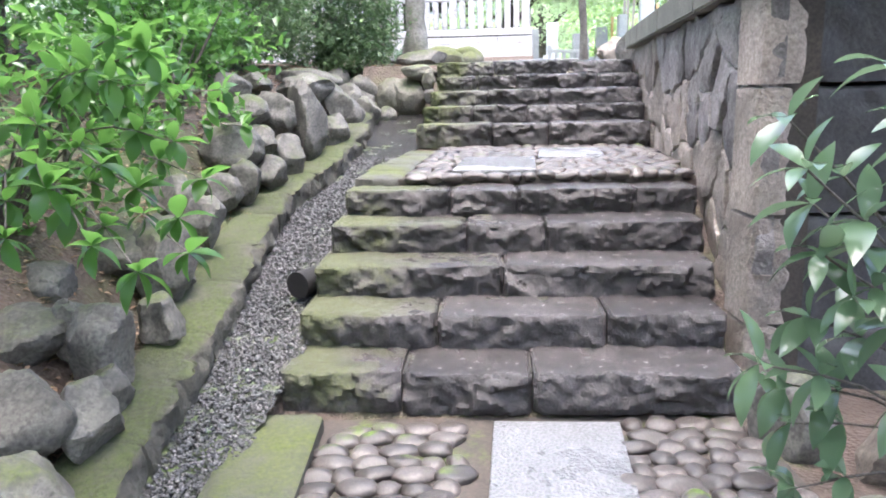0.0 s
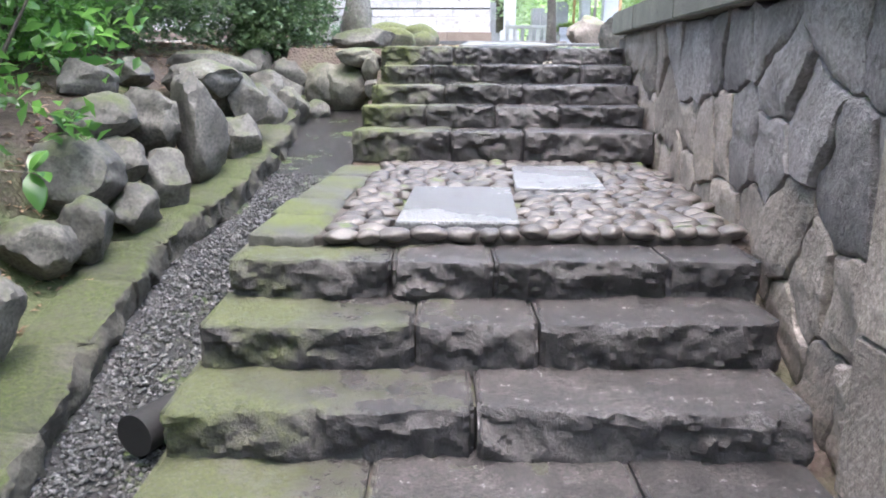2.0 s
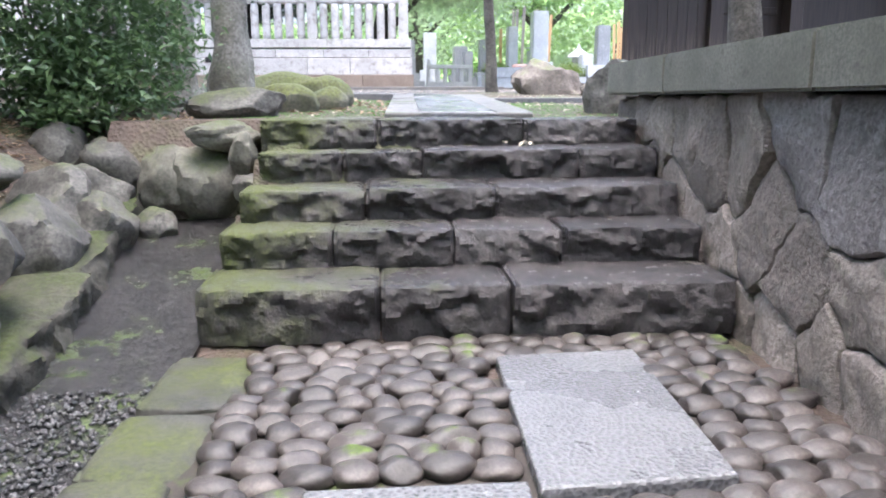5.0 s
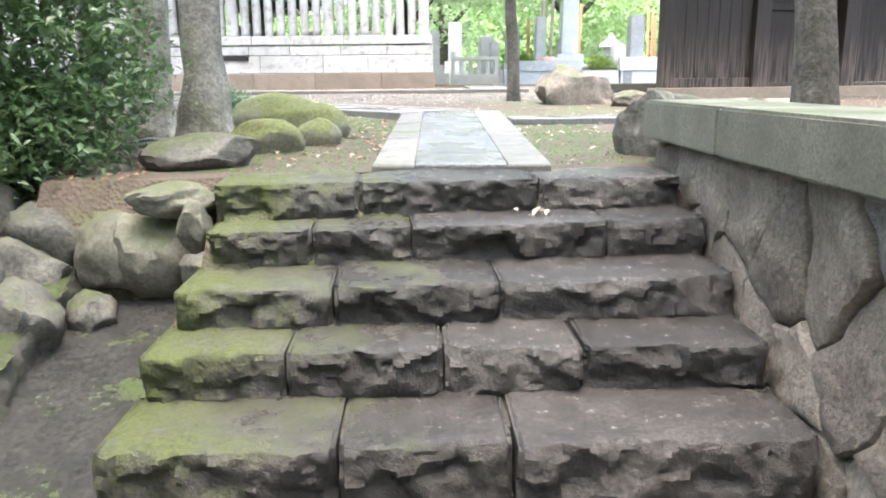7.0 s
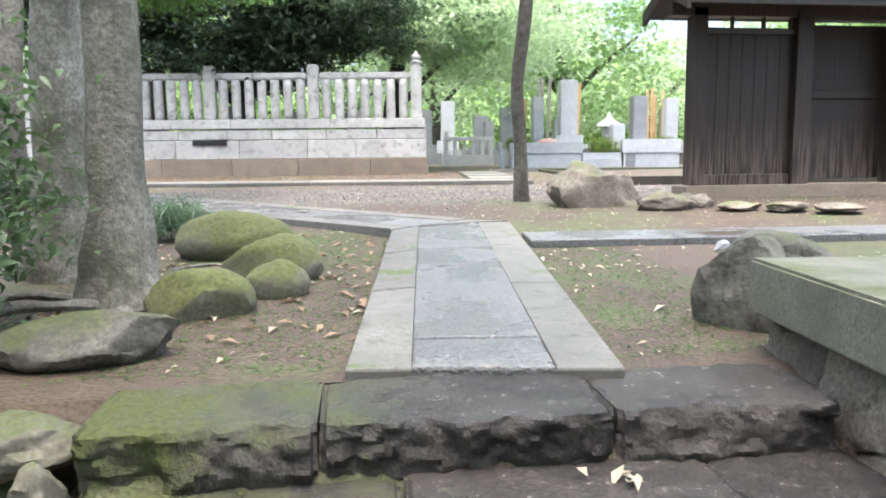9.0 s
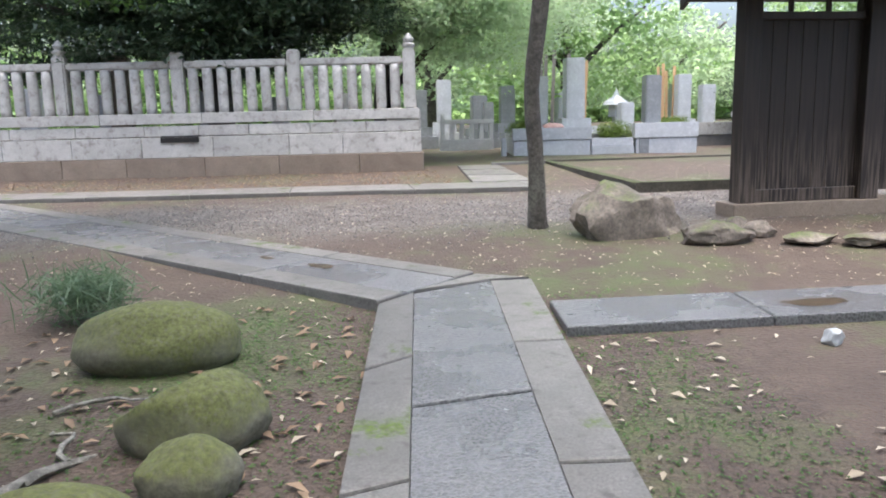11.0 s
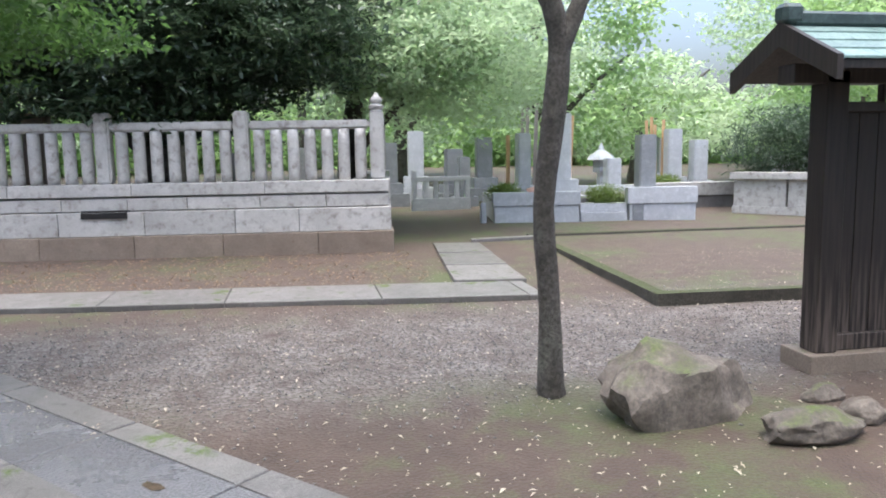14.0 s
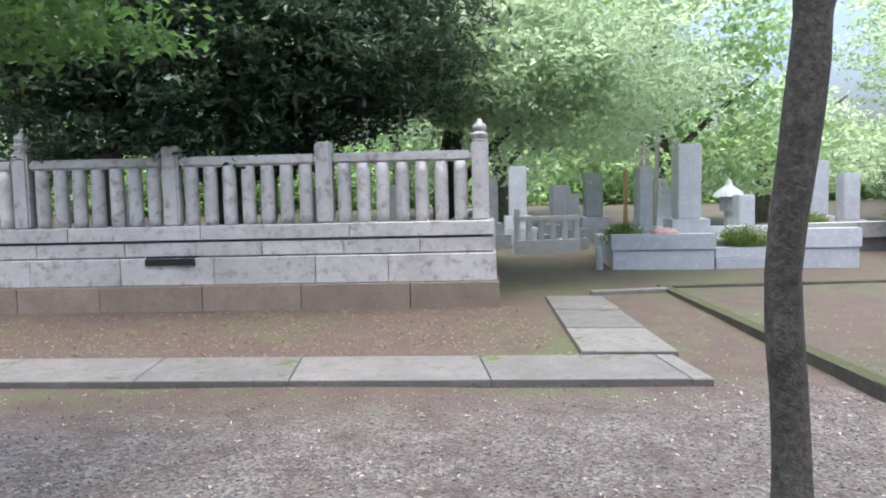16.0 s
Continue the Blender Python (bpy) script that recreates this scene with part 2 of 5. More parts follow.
FENCE = stone_mat("fence_granite", (0.42, 0.405, 0.38), (0.62, 0.60, 0.575), moss=0.0, rough=(0.5, 0.8), grain=110, blotch=2.0, vary=0.1, bump=0.3, stain=0.42, stain_col=(0.15, 0.128, 0.11), coord="World")
FENCE_FOOT = stone_mat("fence_foot_stone", (0.19, 0.145, 0.11), (0.31, 0.25, 0.195), moss=0.05, rough=(0.55, 0.85), grain=90, vary=0.12, bump=0.3, stain=0.3, stain_col=(0.14, 0.10, 0.075), coord="World")
GRANITE = stone_mat("grave_granite", (0.44, 0.45, 0.475), (0.60, 0.61, 0.635), rough=(0.25, 0.55), grain=160, vary=0.15, bump=0.08)
GRANITE_DARK = stone_mat("dark_grave_granite", (0.20, 0.21, 0.225), (0.32, 0.33, 0.34), rough=(0.2, 0.5), grain=160, vary=0.15, bump=0.08)
GRAVEL = stone_mat("gutter_gravel", (0.055, 0.052, 0.053), (0.26, 0.25, 0.25), rough=(0.05, 0.3), grain=60, blotch=30, vary=0.3, bump=0.8)
GUTTER_BED = stone_mat("wet_gutter_bed", (0.013, 0.012, 0.012), (0.05, 0.046, 0.044), moss=0.16, rough=(0.0, 0.2), grain=40, blotch=5, bump=0.9, bump_dist=0.03, coord="World")
BARK = stone_mat("grey_bark", (0.12, 0.11, 0.095), (0.42, 0.40, 0.36), moss=0.86, moss_col=(0.075, 0.082, 0.04), grain=45, blotch=4.5, rough=(0.8, 0.95), bump=1.0, bump_dist=0.02, moss_up=0.0)
BARK_DARK = stone_mat("dark_bark", (0.05, 0.043, 0.037), (0.17, 0.15, 0.13), moss=0.76, moss_col=(0.21, 0.20, 0.165), grain=40, blotch=7, rough=(0.8, 0.95), bump=1.0, bump_dist=0.02, moss_up=0.0)
LEAF_BROAD = leaf_mat("broad_leaf", (0.026, 0.075, 0.02), (0.10, 0.21, 0.042), 0.28, 0.45)
LEAF_GLOSSY = leaf_mat("glossy_leaf", (0.05, 0.095, 0.05), (0.15, 0.215, 0.125), 0.14, 0.3)
LEAF_DARK = leaf_mat("evergreen_leaf", (0.016, 0.03, 0.016), (0.065, 0.105, 0.052), 0.35, 0.25)
LEAF_MAPLE = leaf_mat("maple_leaf", (0.03, 0.075, 0.018), (0.095, 0.17, 0.045), 0.5, 0.55)
# next two lightened: the open light beyond the steps is put into their colour
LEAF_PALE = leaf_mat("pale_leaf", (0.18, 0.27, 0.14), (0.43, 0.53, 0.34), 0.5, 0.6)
LEAF_FAR_LIT = leaf_mat("far_lit_leaf", (0.12, 0.2, 0.075), (0.31, 0.42, 0.185), 0.6, 0.6)
LEAF_SHRUB = leaf_mat("shrub_leaf", (0.03, 0.058, 0.024), (0.12, 0.185, 0.08), 0.35, 0.3)
LEAF_BOX = leaf_mat("clipped_leaf", (0.045, 0.085, 0.012), (0.16, 0.22, 0.04), 0.45, 0.3)
LITTER = leaf_mat("dead_leaf", (0.10, 0.055, 0.03), (0.36, 0.25, 0.16), 0.6, 0.1)
LITTER_PALE = leaf_mat("pale_dead_leaf", (0.22, 0.16, 0.10), (0.62, 0.55, 0.44), 0.55, 0.1)
WOOD = wood_mat("dark_stained_wood", (0.010, 0.0065, 0.005), (0.028, 0.018, 0.0135), 0.6, pale_foot=(2.3, 3.0, (0.115, 0.088, 0.072)))
WOOD_BEAM = wood_mat("dark_beam_wood", (0.014, 0.010, 0.008), (0.04, 0.028, 0.022), 0.5)
PLANK_NEW = wood_mat("fresh_plank", (0.42, 0.24, 0.11), (0.60, 0.40, 0.22))
PLANK_OLD = wood_mat("weathered_plank", (0.17, 0.15, 0.14), (0.30, 0.27, 0.25))
COPPER = stone_mat("copper_patina", (0.16, 0.25, 0.225), (0.33, 0.44, 0.41), rough=(0.25, 0.5), grain=30, blotch=2, vary=0.15, bump=0.1)
COPPER_DARK = stone_mat("dark_copper", (0.03, 0.045, 0.045), (0.07, 0.10, 0.095), rough=(0.3, 0.55), grain=30, bump=0.1)
PINK = stone_mat("red_granite", (0.36, 0.20, 0.17), (0.50, 0.33, 0.29), rough=(0.4, 0.7), grain=120, bump=0.3)
YARD_GRAVEL = stone_mat("yard_gravel", (0.11, 0.102, 0.096), (0.29, 0.275, 0.262), rough=(0.35, 0.7), grain=60, blotch=30, bump=0.4)
PUDDLE = stone_mat("puddle_water", (0.06, 0.045, 0.03), (0.12, 0.09, 0.062), rough=(0.05, 0.35), grain=30, bump=0.02)
# near-black that stands for the shade inside holes
DARK_HOLE = stone_mat("hole_shade", (0.006, 0.005, 0.005), (0.015, 0.013, 0.012), rough=(0.7, 0.9))


# ---- mesh helpers ----
def link_mesh(name, me, mat, parent=None, label=""):
    ob = new(name, me)
    if mat and not me.materials:
        me.materials.append(mat)
    if parent is not None:
        ob.parent = parent
    if label:
        ob["label"] = label
    return ob


def part(name, bm, mat, parent=None, label="", smooth=True, sharp=50):
    me = bpy.data.meshes.new(name)
    bm.to_mesh(me)
    bm.free()
    if smooth:
        me.shade_smooth()
        if sharp:
            me.set_sharp_from_angle(angle=radians(sharp))
    return link_mesh(name, me, mat, parent, label)


def thing(name, at=(0, 0, 0), label="", category="", group="", kind=""):
    e = new(name)
    e.location = at
    return tagged(e, label, category, group, kind)


def arrays_mesh(name, verts, faces):
    """A mesh from numpy arrays: verts (n, 3), faces (m, k)."""
    me = bpy.data.meshes.new(name)
    k = faces.shape[1]
    me.vertices.add(len(verts))
    me.vertices.foreach_set("co", np.ascontiguousarray(verts, dtype=np.float32).ravel())
    me.loops.add(faces.size)
    me.loops.foreach_set("vertex_index", np.ascontiguousarray(faces, dtype=np.int32).ravel())
    me.polygons.add(len(faces))
    me.polygons.foreach_set("loop_start", np.arange(0, faces.size, k, dtype=np.int32))
    me.update(calc_edges=True)
    return me


def box(x0, x1, y0, y1, z0, z1, bevel=0.0, segs=1):
    bm = bmesh.new()
    bmesh.ops.create_cube(bm, size=1, matrix=Matrix.Translation(((x0 + x1) / 2, (y0 + y1) / 2, (z0 + z1) / 2)) @ Matrix.Diagonal((x1 - x0, y1 - y0, z1 - z0, 1)))
    if bevel:
        bmesh.ops.bevel(bm, geom=bm.edges[:], offset=bevel, segments=segs, affect="EDGES")
    return bm


def tube(points, radii, sides=10, lump=0.0, seed=0):
    """A tapered tube along points, closed at both ends."""
    bm = bmesh.new()
    rings = []
    pts = [Vector(p) for p in points]
    for i, (p, r) in enumerate(zip(pts, radii)):
        d = (pts[min(i + 1, len(pts) - 1)] - pts[max(i - 1, 0)]).normalized()
        a = d.cross(Vector((0.31, 0.95, 0.05))).normalized()
        b = d.cross(a)
        ring = []
        for k in range(sides):
            w = 2 * math.pi * k / sides
            rr = r * (1 + lump * noise.noise(Vector((math.cos(w) * 1.3, math.sin(w) * 1.3, i * 0.45 + seed * 7.1))))
            ring.append(bm.verts.new(p + (a * math.cos(w) + b * math.sin(w)) * rr))
        rings.append(ring)
    for r0, r1 in zip(rings, rings[1:]):
        for k in range(sides):
            bm.faces.new((r0[k], r0[(k + 1) % sides], r1[(k + 1) % sides], r1[k]))
    bm.faces.new(rings[0][::-1])
    bm.faces.new(rings[-1])
    bmesh.ops.recalc_face_normals(bm, faces=bm.faces)
    return bm


def spline(points, n):
    """n points on a smooth curve through the given ones."""
    p = np.array(points, float)
    t = np.linspace(0, len(p) - 1.001, n)
    out = []
    for v in t:
        i = int(v)
        f = v - i
        p0, p1, p2, p3 = p[max(i - 1, 0)], p[i], p[i + 1], p[min(i + 2, len(p) - 1)]
        out.append(0.5 * (2 * p1 + (p2 - p0) * f + (2 * p0 - 5 * p1 + 4 * p2 - p3) * f * f + (3 * p1 - p0 - 3 * p2 + p3) * f ** 3))
    return np.array(out)


def rock_bm(size, seed, detail=3, rough=0.16, facets=5):
    """A weathered rock: a ball cut by random planes, then roughened."""
    rnd = random.Random(seed)
    bm = bmesh.new()
    bmesh.ops.create_icosphere(bm, subdivisions=detail, radius=1.0)
    planes = []
    for _ in range(facets):
        d = Vector((rnd.gauss(0, 1), rnd.gauss(0, 1), rnd.gauss(0, 0.7))).normalized()
        planes.append((d, rnd.uniform(0.58, 0.86)))
    off = Vector((seed * 3.7, seed * 1.3, seed * 5.9))
    for v in bm.verts:
        p = v.co.copy()
        for d, h in planes:
            e = p.dot(d) - h
            if e > 0:
                p -= d * e * 0.96
        p *= 1 + rough * noise.noise(p * 1.6 + off) + rough * 0.45 * noise.noise(p * 4.5 + off) + rough * 0.22 * noise.noise(p * 11 + off)
        v.co = Vector((p.x * size[0], p.y * size[1], p.z * size[2]))
    return bm


def hewn_bm(w, d, h, seed, rough=0.02, cuts=(7, 3, 3), round_off=0.02):
    """A rock-faced block: x from 0 to w, front face at y=0 looking to -y, top at z=0. The front bulges in broken facets under a worn arris."""
    nx, ny, nz = cuts
    bm = bmesh.new()
    grid = {}
    off = Vector((seed * 2.3, seed * 4.1, seed * 0.7))
    r = random.Random(seed * 7 + 1)
    # flat breaks: each is a tilted plane round its own middle
    sites = [(r.uniform(0, w), r.uniform(-h, 0), r.uniform(-0.5, 0.9) * rough, r.uniform(-0.38, 0.38), r.uniform(-0.45, 0.45)) for _ in range(max(3, int(2 + w * h * 75)))]

    def broken(x, z):
        best, near = 9.0, 0.0
        for sx, sz, dep, bx, bz in sites:
            q = (x - sx) ** 2 + ((z - sz) * 1.3) ** 2 + 0.0016 * noise.noise(Vector((x, z, sx)) * 9 + off)
            if q < best:
                best, near = q, dep + bx * (x - sx) * 0.7 + bz * (z - sz) * 0.7
        return max(-rough, min(near, 2.2 * rough))

    def blunt(x, z):
        e = 0.012
        return (broken(x, z) + broken(x + e, z) + broken(x - e, z) + broken(x, z + e) + broken(x, z - e)) / 5

    for i in range(nx + 1):
        x = w * i / nx
        end = min(x, w - x)
        arris = 0.5 + 0.5 * noise.noise(Vector((x * 7, 0, 5)) + off)
        chip = rough * max(0.0, noise.noise(Vector((x * 11, 3, 1)) + off)) * 1.3
        for k in range(nz + 1):
            z = -h * (k / nz) ** 1.3
            low = (h + z) / h
            front = blunt(x, z) * min(1.0, 0.3 + 2.5 * low) + rough * 0.6 * noise.noise(Vector((x, z, 0)) * 26 + off) + rough * 0.4 * noise.noise(Vector((x, z, 4)) * 60 + off)
            front += rough * (1.5 * math.exp(z / 0.018) * arris + 0.5 * math.exp(-(h + z) / 0.03))
            front += round_off * 1.4 * math.exp(-end / 0.022)
            for j in range(ny + 1):
                if 0 < i < nx and 0 < j < ny and 0 < k < nz:
                    continue
                y = front + (d - front) * (j / ny) ** 1.9
                q = Vector((x, y, z))
                n1, n2 = noise.noise(q * 4 + off), noise.noise(q * 17 + off)
                fz = fx = 0.0
                if k == 0:
                    fz = rough * (0.45 * n1 + 0.25 * n2) - (0.010 + chip) * math.exp(-(y - front) / 0.02) - 0.012 * math.exp(-end / 0.02)
                if i in (0, nx):
                    e = round_off * (0.5 + 0.6 * abs(n2)) if (j == 0 or k == 0) else 0.002
                    fx = e if i == 0 else -e
                grid[i, j, k] = bm.verts.new((x + fx, y, z + fz))

    def quad(a, b, c, e):
        bm.faces.new((grid[a], grid[b], grid[c], grid[e]))

    for i in range(nx):
        for k in range(nz):
            quad((i, 0, k), (i, 0, k + 1), (i + 1, 0, k + 1), (i + 1, 0, k))
            quad((i, ny, k), (i + 1, ny, k), (i + 1, ny, k + 1), (i, ny, k + 1))
    for i in range(nx):
        for j in range(ny):
            quad((i, j, 0), (i + 1, j, 0), (i + 1, j + 1, 0), (i, j + 1, 0))
            quad((i, j, nz), (i, j + 1, nz), (i + 1, j + 1, nz), (i + 1, j, nz))
    for j in range(ny):
        for k in range(nz):
            quad((0, j, k), (0, j + 1, k), (0, j + 1, k + 1), (0, j, k + 1))
            quad((nx, j, k), (nx, j, k + 1), (nx, j + 1, k + 1), (nx, j + 1, k))
    bmesh.ops.recalc_face_normals(bm, faces=bm.faces)
    return bm


def leaf_cloud(centres, length, width, seed, droop=0.3, spread=1.0, fold=0.25):
    """Leaves of four triangles at the given centres: points (n, 3) to a mesh's verts and faces."""
    rng = np.random.default_rng(seed)
    n = len(centres)
    d = rng.normal(size=(n, 3))
    d[:, 2] = d[:, 2] * 0.5 * spread - droop
    d /= np.linalg.norm(d, axis=1)[:, None]
    up = rng.normal(size=(n, 3)) * 0.55 * spread + np.array((0, 0, 1.0))
    s = np.cross(d, up)
    s /= np.linalg.norm(s, axis=1)[:, None] + 1e-9
    u = np.cross(s, d)
    ln = length * rng.uniform(0.65, 1.25, n)[:, None]
    wd = width * rng.uniform(0.7, 1.2, n)[:, None]
    c = np.asarray(centres)
    v = np.stack([c - d * ln * 0.5, c + s * wd * 0.5 + u * wd * fold - d * ln * 0.04, c + d * ln * 0.5 - u * ln * 0.12, c - s * wd * 0.5 + u * wd * fold - d * ln * 0.04, c], axis=1).reshape(-1, 3)
    b = (np.arange(n) * 5)[:, None]
    f = np.concatenate([b + np.array((0, 1, 4)), b + np.array((1, 2, 4)), b + np.array((2, 3, 4)), b + np.array((3, 0, 4))], axis=1).reshape(-1, 3)
    return v, f


def leaves(name, centres, length, width, mat, parent, seed=1, label="", **kw):
    v, f = leaf_cloud(centres, length, width, seed, **kw)
    return link_mesh(name, arrays_mesh(name, v, f), mat, parent, label)


def clumps(centre, radius, count, per, clump, seed, flat=0.6, hollow=0.45):
    """Leaf places: clumps scattered in an uneven ellipsoid, denser towards its skin, each of flattened sprays."""
    rng = np.random.default_rng(seed)
    d = rng.normal(size=(count, 3))
    d /= np.linalg.norm(d, axis=1)[:, None]
    r = rng.uniform(hollow ** 3, 1, count) ** (1 / 3)
    lump = np.array([1 + 0.35 * noise.noise(Vector(q * 1.8) + Vector((seed, 0, 0))) for q in d])
    c = np.array(centre) + d * (r * lump)[:, None] * np.array(radius)
    p = np.repeat(c, per, axis=0) + rng.normal(size=(count * per, 3)) * np.array((clump, clump, clump * flat)) * rng.uniform(0.5, 1.2, (count * per, 1))
    return p


def interp(table, v):
    return float(np.interp(v, [r[0] for r in table], [r[1] for r in table]))


# ---- the lie of the land ----
# (top height, front at x = 0.5, left end, right end) of each step
STEPS_LOW = [(0.295, 3.22, -0.80, 1.40), (0.47, 3.60, -0.76, 1.44), (0.64, 3.98, -0.73, 1.50), (0.815, 4.35, -0.69, 1.57), (0.985, 4.69, -0.64, 1.62)]
STEPS_HIGH = [(1.30, 7.33, -0.28, 1.98), (1.46, 7.72, -0.22, 2.02), (1.62, 8.02, -0.15, 2.08), (1.78, 8.38, -0.08, 2.14), (1.94, 8.66, -0.08, 2.14)]
GUTTER_LEFT = [(-2.0, -1.25), (2.0, -1.16), (3.7, -1.14), (5.0, -1.18), (5.75, -1.16), (6.36, -0.93), (7.4, -0.79), (9.2, -0.76)]
STAIR_LEFT = [(-2.0, -0.95), (2.5, -0.90), (3.2, -0.82), (4.7, -0.64), (5.9, -0.47), (7.3, -0.32), (8.7, -0.10)]
STAIR_Z = [(-2, 0.06), (3.2, 0.06), (3.3, 0.1), (4.8, 0.75), (5.0, 1.0), (7.3, 1.03), (7.5, 1.08), (8.6, 1.72), (8.8, 1.9)]


def wall_x(y):
    return 1.555 + 0.125 * (y - 3.5)


def gutter_z(y):
    return 0.05 + 0.2 * (min(max(y, 2.0), 8.9) - 2.5)


UPPER = [(9.0, 1.925), (12.4, 2.02), (14.7, 2.135), (17.0, 2.185), (21.3, 2.25), (30.0, 2.3), (60.0, 2.9)]


def upper_z(x, y):
    return interp(UPPER, y) + 0.015 * noise.noise(Vector((x * 0.6, y * 0.6, 3)))


def bank_z(o, y):
    """Height of the planted bank, o metres behind the kerb of the gutter."""
    s = min(max(o / 0.75, 0), 1)
    rise = interp([(0, 0.45), (3, 0.5), (5, 0.6), (6.5, 0.62), (8.5, 0.45)], y)
    return gutter_z(y) + 0.16 + rise * s * s * (3 - 2 * s) + 0.22 * max(0, o - 0.75) * interp([(0, 1), (7, 1), (9, 0.3)], y)


def ground_z(x, y):
    gl, sl = interp(GUTTER_LEFT, y), interp(STAIR_LEFT, y)
    up = upper_z(x, y)
    if y > 9.0 and (x > -0.95 or y > 10.2):
        low = up
    elif x < gl - 0.15:
        b = bank_z(gl - 0.28 - x, y) + 0.03 * noise.noise(Vector((x * 3, y * 3, 0)))
        f = min(max((y - 8.6) / 1.2, 0), 1)
        low = b * (1 - f) + up * f
    elif x < sl:
        low = gutter_z(y)
    else:
        low = interp(STAIR_Z, y)
    xw = wall_x(y)
    if 17.02 - 0.06 * (x - 4.5) < y < 22.9 and x > 4.62 + 0.075 * (y - 17):
        return 2.265 + 0.015 * noise.noise(Vector((x * 0.7, y * 0.7, 9)))
    if 3.75 < y < 9.15 and x > xw + 0.2:
        return 2.12 + 0.02 * noise.noise(Vector((x, y, 9)))
    if y <= 3.75 and x > 1.5:
        return 0.07 + 0.03 * noise.noise(Vector((x * 2, y * 2, 5)))
    return low


def steps(a, b, near):
    out, v = [a], a
    while v < b:
        c = min(abs(v - near[0]), abs(v - near[1])) if not near[0] <= v <= near[1] else 0
        v += 0.07 + 0.12 * c
        out.append(min(v, b))
    return out


xs = np.array(steps(-160, 160, (-3.2, 5.0)))
ys = np.array(steps(-60, 320, (1.5, 16.0)))
gv = np.array([(x, y, ground_z(x, y)) for y in ys for x in xs])
nx_, ny_ = len(xs), len(ys)
ii = np.arange(ny_ - 1)[:, None] * nx_ + np.arange(nx_ - 1)[None, :]
gf = np.stack([ii, ii + 1, ii + 1 + nx_, ii + nx_], axis=-1).reshape(-1, 4)
ground_me = arrays_mesh("ground", gv, gf)
ground_me.shade_smooth()
ground = tagged(link_mesh("ground", ground_me, SOIL), "brown trodden soil with thin moss and gravel", "ground", kind="structure")


# ---- stone steps ----
def stone_step(z, yf, xl, xr, joints, depth, seed, rise=0.19, slope=-0.05):
    """One step: a row of split stones between the given joints."""
    base = tagged(part("step", box(xl + 0.04, xr - 0.03, yf + 0.12, yf + depth, z - rise - 0.05, z - 0.035), MORTAR), "dark wet stone step of rough split blocks", "step", "stone steps", "structure")
    edges = [xl, *joints, xr]
    for i, (a, b) in enumerate(zip(edges, edges[1:])):
        rnd = random.Random(seed * 31 + i)
        bm = hewn_bm(b - a - 0.004, depth, rise, seed * 17 + i * 5 + 1, cuts=(max(8, int((b - a) / 0.02)), 9, 13), rough=0.028)
        ob = part("block", bm, STEP, base, sharp=34)
        ob.location = (a + 0.002, yf + slope * ((a + b) / 2 - 0.5) + rnd.uniform(-0.015, 0.015), z + rnd.uniform(-0.008, 0.008))
        ob.rotation_euler = (rnd.uniform(-0.012, 0.012), 0, math.atan(slope) + rnd.uniform(-0.012, 0.012))
    return base


low_joints = [(-0.20, 0.42), (-0.03, 0.84), (0.34,), (0.14, 0.62), (0.05, 0.48, 1.22)]
for i, (z, yf, xl, xr) in enumerate(STEPS_LOW):
    stone_step(z, yf, xl, xr, low_joints[i], 0.48 if i < 4 else 0.37, 3 + i, 0.20)
high_joints = [(0.47, 1.02), (0.29, 0.85, 1.35), (0.46, 1.11), (0.37, 0.80, 1.68), (0.58, 1.44)]
for i, (z, yf, xl, xr) in enumerate(STEPS_HIGH):
    stone_step(z, yf, xl, xr, high_joints[i], 0.46 if i < 4 else 0.42, 23 + i, 0.235 if i == 0 else 0.18, (-0.085, -0.085, -0.06, -0.03, -0.02)[i])

# ---- gutter: mossy kerb, gravel bed, clay pipe ----
gut_thing = thing("gutter_curb", (0, 0, 0), "mossy low stone curb along the rain gutter", "curb", kind="structure")
rnd = random.Random(4)
y = 0.9
k = 0
while y < 8.6:
    ln = rnd.uniform(0.38, 0.6)
    x0, x1 = interp(GUTTER_LEFT, y), interp(GUTTER_LEFT, min(y + ln, 8.8))
    bm = hewn_bm(ln + 0.03, 0.30, 0.34, 70 + k, rough=0.022, cuts=(24, 9, 11), round_off=0.004)
    ob = part("curb_stone", bm, CURB_MOSS, gut_thing)
    # lengthwise along the gutter, face towards it
    ang = math.atan2(ln, x1 - x0)
    sl = math.atan2(gutter_z(y + ln) - gutter_z(y), ln)
    ob.matrix_world = Matrix.Translation((x0, y, gutter_z(y) + 0.20)) @ Matrix.Rotation(ang, 4, "Z") @ Matrix.Rotation(-sl, 4, "Y")
    y += ln
    k += 1

pn = 9500
rng = np.random.default_rng(8)
py = 1.2 + 5.9 * rng.uniform(0, 1, pn) ** 1.15
pl = np.array([interp(GUTTER_LEFT, v) for v in py])
pr = np.array([interp(STAIR_LEFT, v) for v in py])
px = pl + (pr - pl + 0.05) * rng.uniform(0, 1, pn)
pz = np.array([gutter_z(v) + 0.03 for v in py]) + rng.uniform(0, 0.012, pn)
oct_v = np.array([(1, 0, 0), (-1, 0, 0), (0, 1, 0), (0, -1, 0), (0, 0, 0.7), (0, 0, -0.7)], float)
oct_f = np.array([(0, 2, 4), (2, 1, 4), (1, 3, 4), (3, 0, 4), (2, 0, 5), (1, 2, 5), (3, 1, 5), (0, 3, 5)])


